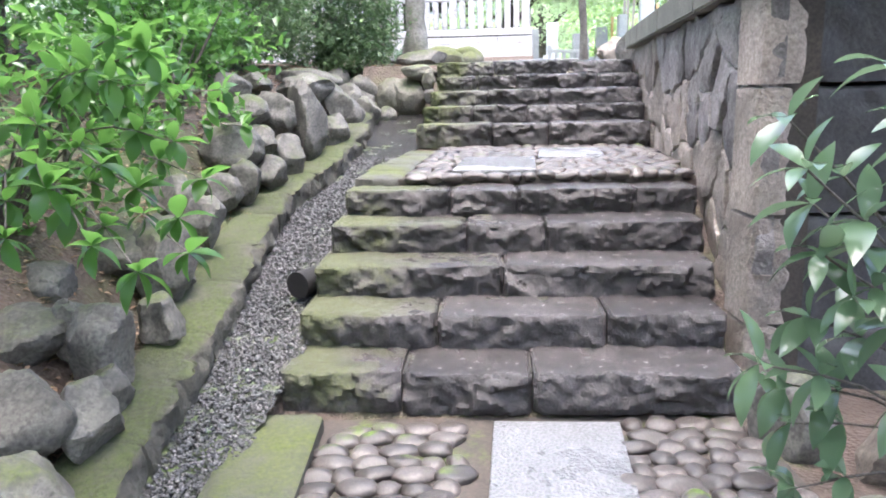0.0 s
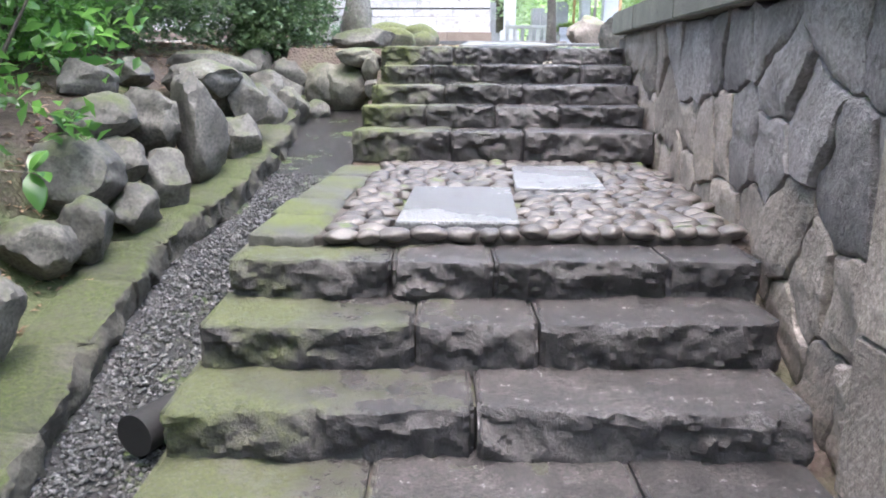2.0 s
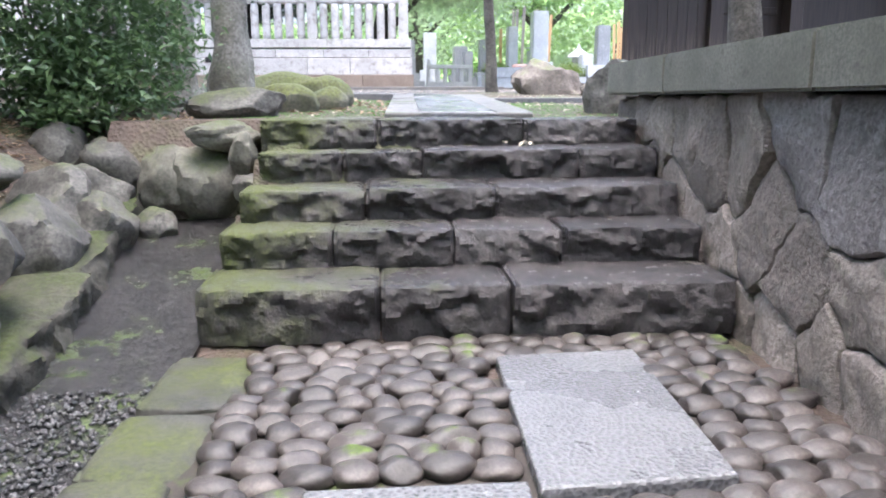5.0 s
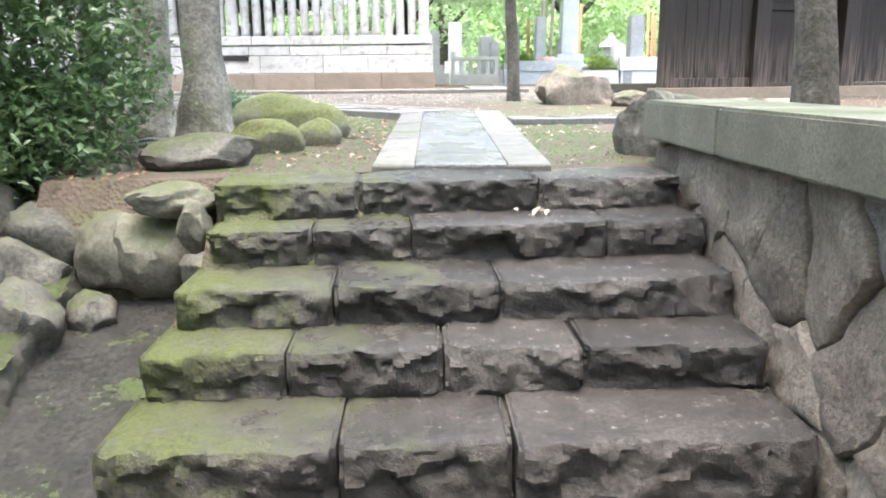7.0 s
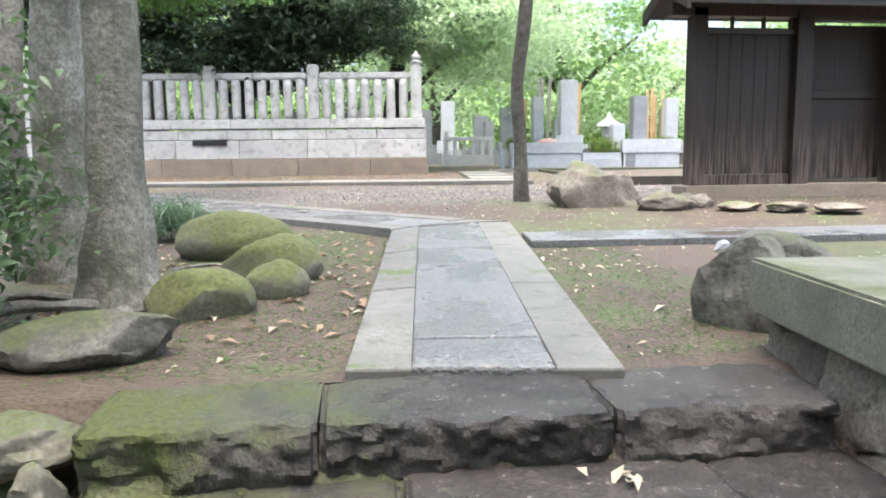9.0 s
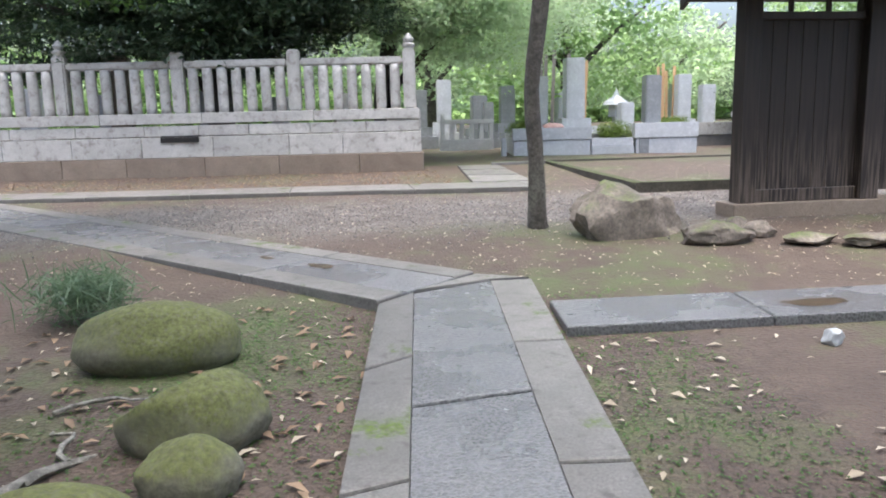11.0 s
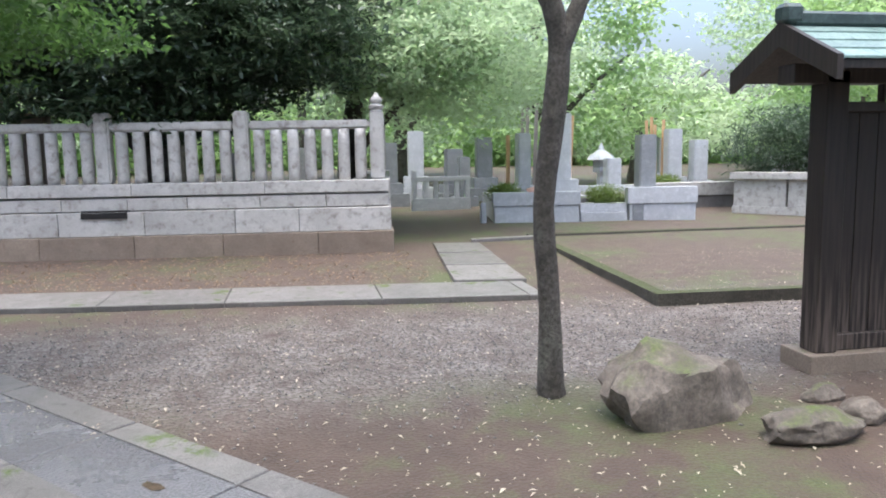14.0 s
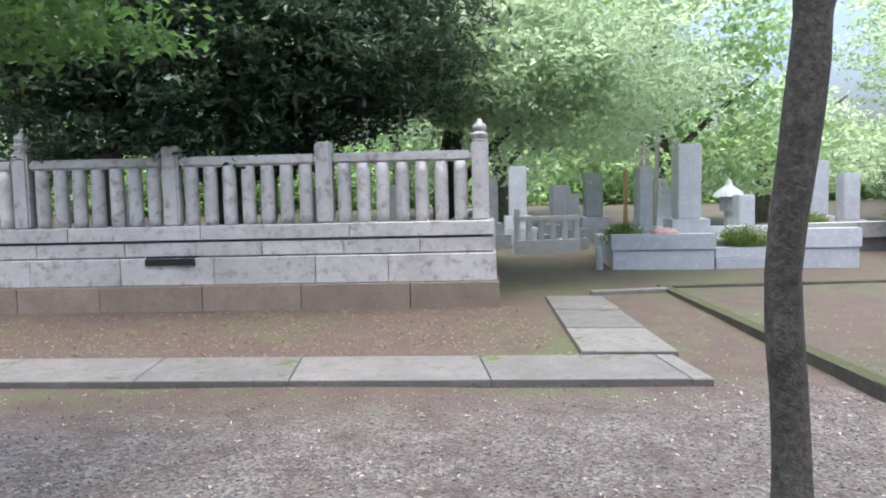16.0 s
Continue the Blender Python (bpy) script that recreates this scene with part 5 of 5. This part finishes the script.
# roots by the grey trunks
for i, (a, b, c) in enumerate([((-0.45, 10.2, 2.0), (-0.7, 10.1, 2.02), (-1.05, 10.0, 1.97)), ((-0.5, 10.3, 2.0), (-0.75, 10.35, 2.03), (-1.0, 10.55, 1.98)), ((-0.3, 10.25, 2.0), (-0.2, 10.6, 2.0), (-0.05, 10.8, 1.97))]):
    tagged(part("tree_root", tube(spline([a, b, c], 10), np.linspace(0.03, 0.012, 10), 7, 0.3, i), BARK), "gnarled grey root on the soil", "root")

for i, (x, y, ln, a) in enumerate([(-0.55, 10.0, 0.5, 0.5), (-0.42, 9.85, 0.42, -0.3), (-0.75, 10.15, 0.36, 1.1), (-0.12, 10.75, 0.3, 2.0), (-0.3, 11.2, 0.4, 0.2)]):
    q = [(x + ln * f * math.cos(a) + 0.03 * math.sin(9 * f + i), y + ln * f * math.sin(a) + 0.03 * math.cos(7 * f + i), ground_z(x, y) + 0.018 + 0.02 * math.sin(3 * f)) for f in np.linspace(0, 1, 8)]
    tagged(part("fallen_twig", tube(q, np.linspace(0.011, 0.005, 8), 6, 0.3, i), BARK), "bleached fallen twig on the soil", "twig", "fallen twigs")
for i, (x, y, a, b) in enumerate([(0.72, 13.45, 0.13, 0.05), (0.30, 13.86, 0.08, 0.03), (3.5, 11.93, 0.2, 0.08)]):
    z = (2.105 + 0.02 * (y - 12.6) if i != 2 else 2.060)
    bm = bmesh.new()
    turn = -0.78 if i != 2 else -0.05
    ring = []
    for k in range(28):
        w = 2 * math.pi * k / 28
        rr_ = 1 + 0.45 * noise.noise(Vector((math.cos(w) * 1.6, math.sin(w) * 1.6, i * 3.3)))
        u, v = a * rr_ * math.cos(w), b * rr_ * math.sin(w)
        px_, py_ = u * math.cos(turn) - v * math.sin(turn), u * math.sin(turn) + v * math.cos(turn)
        ring.append(bm.verts.new((px_, py_, 0.02 * py_ if i != 2 else 0)))
    bm.faces.new(ring)
    ob = tagged(part("puddle", bm, PUDDLE, smooth=False), "shallow brown puddle on the wet slabs", "puddle", "puddles", "stuff")
    ob.location = (x, y, z)

shrub("dark_shrub", (-2.5, 6.9, 1.65), (0.8, 0.8, 0.6), 300, 20, 0.11, 0.08, 0.036, LEAF_BROAD, "leafy green shrub on the bank", 331)
shrub("dark_shrub", (-3.2, 9.9, 1.8), (1.4, 1.1, 1.6), 600, 22, 0.15, 0.09, 0.04, LEAF_DARK, "tall dark evergreen shrub behind the bank", 332)

shrub("low_dark_shrub", (-1.12, 9.5, 1.72), (0.5, 0.4, 0.4), 200, 22, 0.09, 0.065, 0.03, LEAF_SHRUB, "low dark evergreen shrub above the gutter head", 341, stems=4)


def big_leaf_mesh(name, ln, wd):
    """A broad pointed leaf with a folded midrib, along +x."""
    bm = bmesh.new()
    prof = [(0, 0.02), (0.12, 0.45), (0.3, 0.85), (0.5, 1.0), (0.7, 0.8), (0.87, 0.42), (1.0, 0.02)]
    rows = []
    for f, w in prof:
        x, z = f * ln, 0.10 * ln * math.sin(f * 2.6) - 0.16 * ln * f * f
        rows.append([bm.verts.new((x, -w * wd / 2, z + 0.10 * w * wd)), bm.verts.new((x, 0, z)), bm.verts.new((x, w * wd / 2, z + 0.10 * w * wd))])
    for a, b in zip(rows, rows[1:]):
        for i in range(2):
            bm.faces.new((a[i], b[i], b[i + 1], a[i + 1]))
    me = bpy.data.meshes.new(name)
    bm.to_mesh(me)
    bm.free()
    me.shade_smooth()
    return me


def leafy_bush(name, at, stems, mat, ln, wd, label, seed, whorl=6, tiers=3):
    """A bush of single broad leaves in whorls along its stems."""
    t = thing(name, at, label, "shrub")
    r = random.Random(seed)
    me = big_leaf_mesh("leaf", ln, wd)
    me.materials.append(mat)
    for s in stems:
        rel = [tuple(a - b for a, b in zip(p, at)) for p in s]
        pts = spline(rel, 10)
        part("stem", tube(pts, np.linspace(0.007, 0.003, 10), 6), BARK_DARK, t)
        for j in range(tiers):
            p = Vector(pts[9 - 2 * j])
            ax = (Vector(pts[9]) - Vector(pts[6])).normalized()
            for q in range(whorl):
                a = 6.283 * q / whorl + r.uniform(-0.4, 0.4) + j * 0.5
                side = ax.orthogonal().normalized()
                d = Matrix.Rotation(a, 3, ax) @ side + ax * r.uniform(0.15, 0.7) + Vector((0, 0, -0.25))
                d.normalize()
                up = (Vector((0, 0, 1)) - d * d.z + Vector((r.uniform(-0.4, 0.4), r.uniform(-0.4, 0.4), 0))).normalized()
                yv = up.cross(d).normalized()
                zv = d.cross(yv)
                k = r.uniform(0.65, 1.12)
                lf = new("leaf", me)
                lf.parent = t
                m = Matrix((d, yv, zv)).transposed().to_4x4()
                lf.matrix_local = Matrix.Translation(p) @ m @ Matrix.Diagonal((k, k, k, 1))
    return t


def stems_to(at, tips, lift=0.25):
    return [[at, ((at[0] + t[0]) / 2 + 0.06, (at[1] + t[1]) / 2, (at[2] + t[2]) / 2 + lift), t] for t in tips]


rr = random.Random(5)
tips = [(rr.uniform(0.80, 0.98) + 0.14 * abs(z - 1.0), rr.uniform(1.55, 1.9), z) for z in (0.5, 0.66, 0.78, 0.9, 1.0, 1.1, 1.2, 1.3, 1.4, 1.5, 1.62)] + [(1.2, 1.7, 0.8), (1.25, 1.75, 1.2), (1.22, 1.8, 1.5)]
leafy_bush("glossy_shrub", (1.55, 1.7, 0.06), stems_to((1.5, 1.7, 0.08), tips), LEAF_GLOSSY, 0.165, 0.06, "glossy broad-leaved shrub with wet pale leaves", 71, 5, 2)
rr = random.Random(6)
tips = [(-0.86, 2.45, 1.06), (-0.94, 2.6, 1.16), (-1.0, 2.35, 1.02), (-1.12, 2.3, 1.12), (-0.9, 2.8, 1.28), (-1.04, 2.9, 1.42), (-1.2, 2.6, 1.36), (-1.3, 2.4, 1.3), (-1.4, 2.3, 1.15)]
tips += [(rr.uniform(-1.75, -0.95), rr.uniform(2.4, 4.2), rr.uniform(1.42, 1.85)) for _ in range(16)]
leafy_bush("spreading_shrub", (-2.3, 3.7, 0.9), stems_to((-2.3, 3.7, 0.85), tips, 0.3), LEAF_BROAD, 0.135, 0.066, "bright green broad-leaved shrub leaning over the gutter", 72, 6, 3)
leafy_bush("low_green_shrub", (-1.95, 2.1, 0.5), stems_to((-1.95, 2.1, 0.5), [(-1.5, 1.9, 0.78), (-1.62, 2.1, 0.9), (-1.4, 2.0, 0.62), (-1.75, 2.2, 1.0), (-1.5, 1.75, 0.9)], 0.1), LEAF_BROAD, 0.07, 0.03, "small dark green shrub at the edge of the bank", 73, 6, 3)
grass_p = np.random.default_rng(3).normal(size=(900, 3)) * np.array((0.13, 0.13, 0.06)) + np.array((-0.62, 12.6, 2.2))
tuft = tagged(leaves("sedge_tuft", grass_p, 0.26, 0.008, LEAF_GLOSSY, None, 5, spread=1.6, droop=-0.3), "fine grassy tuft beside the path", "grass", kind="stuff")

# ---- fallen leaves and ground plants ----
rng = np.random.default_rng(17)


def litter(name, n, xr, yr, ln, wd, mat, label, seed, lift=0.012):
    r = np.random.default_rng(seed)
    p = np.stack([r.uniform(*xr, n), r.uniform(*yr, n), np.zeros(n)], 1)
    p[:, 2] = [ground_z(a, b) + lift for a, b in p[:, :2]]
    return tagged(leaves(name, p, ln, wd, mat, None, seed, spread=0.25, droop=0.0), label, "leaves", kind="stuff")


litter("bank_litter", 9000, (-4.5, -1.35), (0.5, 9.5), 0.06, 0.022, LITTER, "brown fallen leaves covering the bank", 18)
litter("gutter_head_litter", 300, (-1.9, -0.5), (8.6, 10.2), 0.06, 0.025, LITTER, "brown fallen leaves about the gutter head", 28)
litter("yard_litter", 1400, (-4, 8), (9.2, 17.4), 0.042, 0.02, LITTER_PALE, "scattered dry leaves on the yard", 19)
litter("fence_litter", 2600, (-8, 2.6), (18.9, 21.5), 0.055, 0.025, LITTER, "dry leaves along the fence foot", 20)
litter("yard_specks", 6000, (-6, 8), (12.5, 20.3), 0.02, 0.012, LITTER_PALE, "tiny pale leaf scraps strewn over the yard", 29, 0.006)
litter("path_leaves", 150, (-0.9, 0.95), (9.5, 12.6), 0.09, 0.036, LITTER, "curled brown leaves between the boulders", 41)
litter("dead_leaves_by_path", 50, (-0.9, 3.5), (9.5, 12.6), 0.075, 0.034, LITTER_PALE, "larger pale fallen leaves on the soil", 42)
litter("moss_sprigs", 9000, (-0.4, 2.6), (9.2, 12.6), 0.022, 0.012, LEAF_MAPLE, "tiny green moss sprigs beside the path", 21, 0.006)
n = 9000
gp = np.stack([rng.uniform(-7, 6, n), rng.normal(16.0, 0.75, n), np.zeros(n)], 1)
gp[:, 2] = [ground_z(a, b) + 0.004 for a, b in gp[:, :2]]
pebble_stuff("yard_gravel", gp, 0.011, YARD_GRAVEL, "thin grey gravel strewn over the yard", 22)


# ---- graves ----
def slab_box(parent, name, x0, x1, y0, y1, z0, z1, mat, bevel=0.012, label=""):
    return part(name, box(x0, x1, y0, y1, z0, z1, bevel, 2), mat, parent, label, smooth=False)


def gravestone(x, y, h, w, mat, seed, group="gravestones"):
    r = random.Random(seed)
    z = ground_z(x, y)
    g = thing("gravestone", (x, y, z), "upright grey granite gravestone on stepped plinth", "gravestone", group)
    g.rotation_euler = (0, 0, r.uniform(-0.12, 0.02))
    b1, b2 = 0.2 * h, 0.36 * h
    slab_box(g, "plinth", -w * 1.1, w * 1.1, -w * 1.1, w * 1.1, -0.05, b1, mat)
    slab_box(g, "upper_plinth", -w * 0.78, w * 0.78, -w * 0.78, w * 0.78, b1, b2, mat)
    slab_box(g, "shaft", -w * 0.5, w * 0.5, -w * 0.5, w * 0.5, b2, h, mat, 0.025)
    return g


def plank_stand(x, y, n, h, seed, fresh):
    r = random.Random(seed)
    for i in range(n):
        s = tagged(part("memorial_plank", box(-0.045, 0.045, -0.008, 0.008, -0.05, h * r.uniform(0.85, 1.05), 0.004), PLANK_NEW if fresh else PLANK_OLD, smooth=False),
                   "fresh tan wooden memorial plank" if fresh else "weathered grey wooden memorial plank", "plank", "memorial planks")
        s.location = (x + i * 0.14, y + r.uniform(-0.1, 0.1), ground_z(x, y) + 0.5)
        s.rotation_euler = (r.uniform(-0.05, 0.05), r.uniform(-0.06, 0.06), r.uniform(-0.2, 0.2))


def grave_plot(x, y, w, d, label):
    """A walled plot: low granite walls, open at the front's middle step."""
    z = ground_z(x, y)
    g = thing("grave_plot", (x, y, z), label, "grave plot")
    g.rotation_euler = (0, 0, radians(-9))
    slab_box(g, "front_wall", 0, w * 0.42, 0, 0.2, -0.1, 0.34, GRANITE)
    slab_box(g, "front_coping", -0.03, w * 0.42 + 0.02, -0.03, 0.24, 0.345, 0.62, GRANITE)
    slab_box(g, "step", w * 0.42 + 0.03, w * 0.66, 0.0, 0.3, -0.1, 0.18, GRANITE)
    slab_box(g, "upper_step", w * 0.42 + 0.03, w * 0.66, 0.06, 0.4, 0.182, 0.36, GRANITE)
    slab_box(g, "front_wall", w * 0.67, w, 0, 0.2, -0.1, 0.34, GRANITE)
    slab_box(g, "front_coping", w * 0.66, w + 0.03, -0.03, 0.24, 0.345, 0.68, GRANITE)
    slab_box(g, "side_wall", 0, 0.18, 0.25, d, -0.1, 0.48, GRANITE)
    slab_box(g, "side_wall", w - 0.18, w, 0.25, d, -0.1, 0.48, GRANITE)
    slab_box(g, "back_wall", 0.19, w - 0.19, d - 0.18, d, -0.1, 0.6, GRANITE)
    slab_box(g, "fill", 0.19, w - 0.19, 0.42, d - 0.19, -0.1, 0.45, KERB, label="gravelled plot floor")
    return g


grave_plot(4.92, 24.95, 4.15, 3.0, "low grey granite walls round a family grave")
gravestone(6.75, 26.25, 2.25, 0.46, GRANITE, 1)
gravestone(6.02, 26.6, 1.85, 0.30, GRANITE, 2)
gravestone(8.15, 24.85, 1.75, 0.36, GRANITE_DARK, 3)
gravestone(10.72, 28.6, 1.95, 0.38, GRANITE, 4)
gravestone(11.4, 28.5, 1.65, 0.38, GRANITE, 5)
gravestone(9.2, 29.0, 1.2, 0.38, GRANITE, 6)
gravestone(13.6, 28.2, 1.2, 0.4, GRANITE, 7)
plank_stand(6.28, 27.5, 3, 2.2, 8, False)
plank_stand(7.02, 27.5, 1, 2.2, 8, False)
plank_stand(7.22, 26.9, 1, 1.85, 9, True)
plank_stand(10.15, 28.9, 4, 1.75, 10, True)
plank_stand(5.75, 26.9, 1, 1.4, 11, True)
for i, (x, y, h, w) in enumerate([(3.4, 30.5, 1.7, 0.45), (4.3, 31.5, 2.0, 0.45), (2.6, 33, 1.8, 0.45), (5.2, 30.5, 1.5, 0.45), (1.2, 29, 1.6, 0.45), (-0.4, 27.5, 1.5, 0.42), (-2.2, 28, 1.7, 0.45), (-4.3, 27, 1.6, 0.42), (-6.2, 27.5, 1.8, 0.45), (5.3, 29.6, 1.3, 0.3), (16, 30, 1.8, 0.5), (18.2, 29, 2.2, 0.5), (21, 31, 1.9, 0.5), (12.2, 32, 1.8, 0.5), (8.3, 32, 1.6, 0.5), (6.3, 31.5, 1.8, 0.45)]):
    gravestone(x, y, h, w, GRANITE if i % 3 else GRANITE_DARK, 20 + i)
low = thing("grave_fence", (3.75, 28.6, ground_z(3.75, 28.6)), "low grey stone grave fence with short posts", "fence")
slab_box(low, "base", 0, 1.5, 0, 0.2, -0.1, 0.3, GRANITE)
slab_box(low, "rail", 0, 1.5, 0.03, 0.17, 0.72, 0.84, GRANITE)
for i in range(6):
    slab_box(low, "post", 0.02 + i * 0.27, 0.14 + i * 0.27, 0.04, 0.16, 0.3, 0.72 if i else 1.0, GRANITE)
plate = thing("plot_wall", (10.5, 25.4, ground_z(10.5, 25.4)), "white panelled low stone wall round a plot", "wall", kind="structure")
plate.rotation_euler = (0, 0, radians(-50))
slab_box(plate, "plinth", 0, 8, 0, 0.3, -0.1, 0.16, FENCE)
slab_box(plate, "coping", -0.05, 8, -0.05, 0.35, 0.75, 0.9, FENCE)
for i in range(7):
    slab_box(plate, "panel", 0.02 + i * 1.15, 1.12 + i * 1.15, 0.05, 0.25, 0.16, 0.75, FENCE)
wall2 = thing("plot_wall", (9.4, 26.9, ground_z(9.4, 26.9)), "low weathered stone wall round a plot", "wall", kind="structure")
slab_box(wall2, "base", 0, 2.6, 0, 0.3, -0.1, 0.3, KERB)
slab_box(wall2, "coping", -0.03, 2.63, -0.04, 0.34, 0.3, 0.62, FENCE)
pinkstone = rock(5.86, 25.0, 2.86, (0.28, 0.16, 0.14), 801, PINK, "pink rough granite block on the plot wall", facets=8)
for i, (x, y, z, r) in enumerate([(5.3, 25.5, 2.75, 0.38), (7.3, 25.0, 2.68, 0.40), (10.2, 28.0, 2.75, 0.42), (12.4, 27.4, 2.75, 0.5)]):
    shrub("clipped_bush", (x, y, z - 0.1), (r, r, r * 0.5), 160, 26, 0.07, 0.045, 0.022, LEAF_BOX, "round clipped yellow-green bush in a grave plot", 310 + i, stems=4)
shrub("spreading_conifer", (12.4, 26.0, 2.7), (1.5, 1.2, 0.95), 420, 30, 0.22, 0.16, 0.03, LEAF_DARK, "layered dark green conifer over a low wall", 320, stems=5, flat=0.3)
lantern = thing("stone_lantern", (9.3, 30.0, ground_z(9.3, 30)), "small grey stone lantern among graves", "lantern")
for name, prof, z in (("base", [(0.34, 0), (0.34, 0.2), (0.16, 0.25)], 0), ("shaft", [(0.13, 0.25), (0.12, 0.8)], 0), ("fire_box", [(0.24, 0.8), (0.24, 1.15)], 0), ("roof", [(0.42, 1.15), (0.36, 1.25), (0.1, 1.42), (0.05, 1.55), (0.005, 1.62)], 0)):
    part(name, turned(prof, 6), GRANITE, lantern, smooth=False)
marker = tagged(part("stone_marker", box(-0.06, 0.06, -0.05, 0.05, -0.1, 0.42, 0.02, 2), GRANITE), "small pale stone marker at the plot corner", "marker")
marker.location = (4.72, 25.1, ground_z(4.72, 25.1))
drum = tagged(part("fence_lantern_block", box(-0.18, 0.18, -0.18, 0.18, -0.1, 2.2, 0.03, 2), FENCE_FOOT), "brown stone pillar behind the fence", "pillar")
drum.location = (-3.1, 23.4, ground_z(-3.1, 23.4))

step_leaves = tagged(leaves("fallen_leaves", np.random.default_rng(2).normal(size=(7, 3)) * np.array((0.05, 0.03, 0.004)) + np.array((1.42, 8.5, 1.80)), 0.07, 0.03, LITTER_PALE, None, 4, spread=0.3, droop=0), "few yellow fallen leaves on a step", "leaves", kind="stuff")
gl = tagged(leaves("gutter_leaf", np.array([(-0.95, 3.4, 0.27), (-1.02, 2.95, 0.17)]), 0.08, 0.035, LEAF_PALE, None, 4, spread=0.2, droop=0), "fallen leaves lying in the gutter", "leaves", kind="stuff")
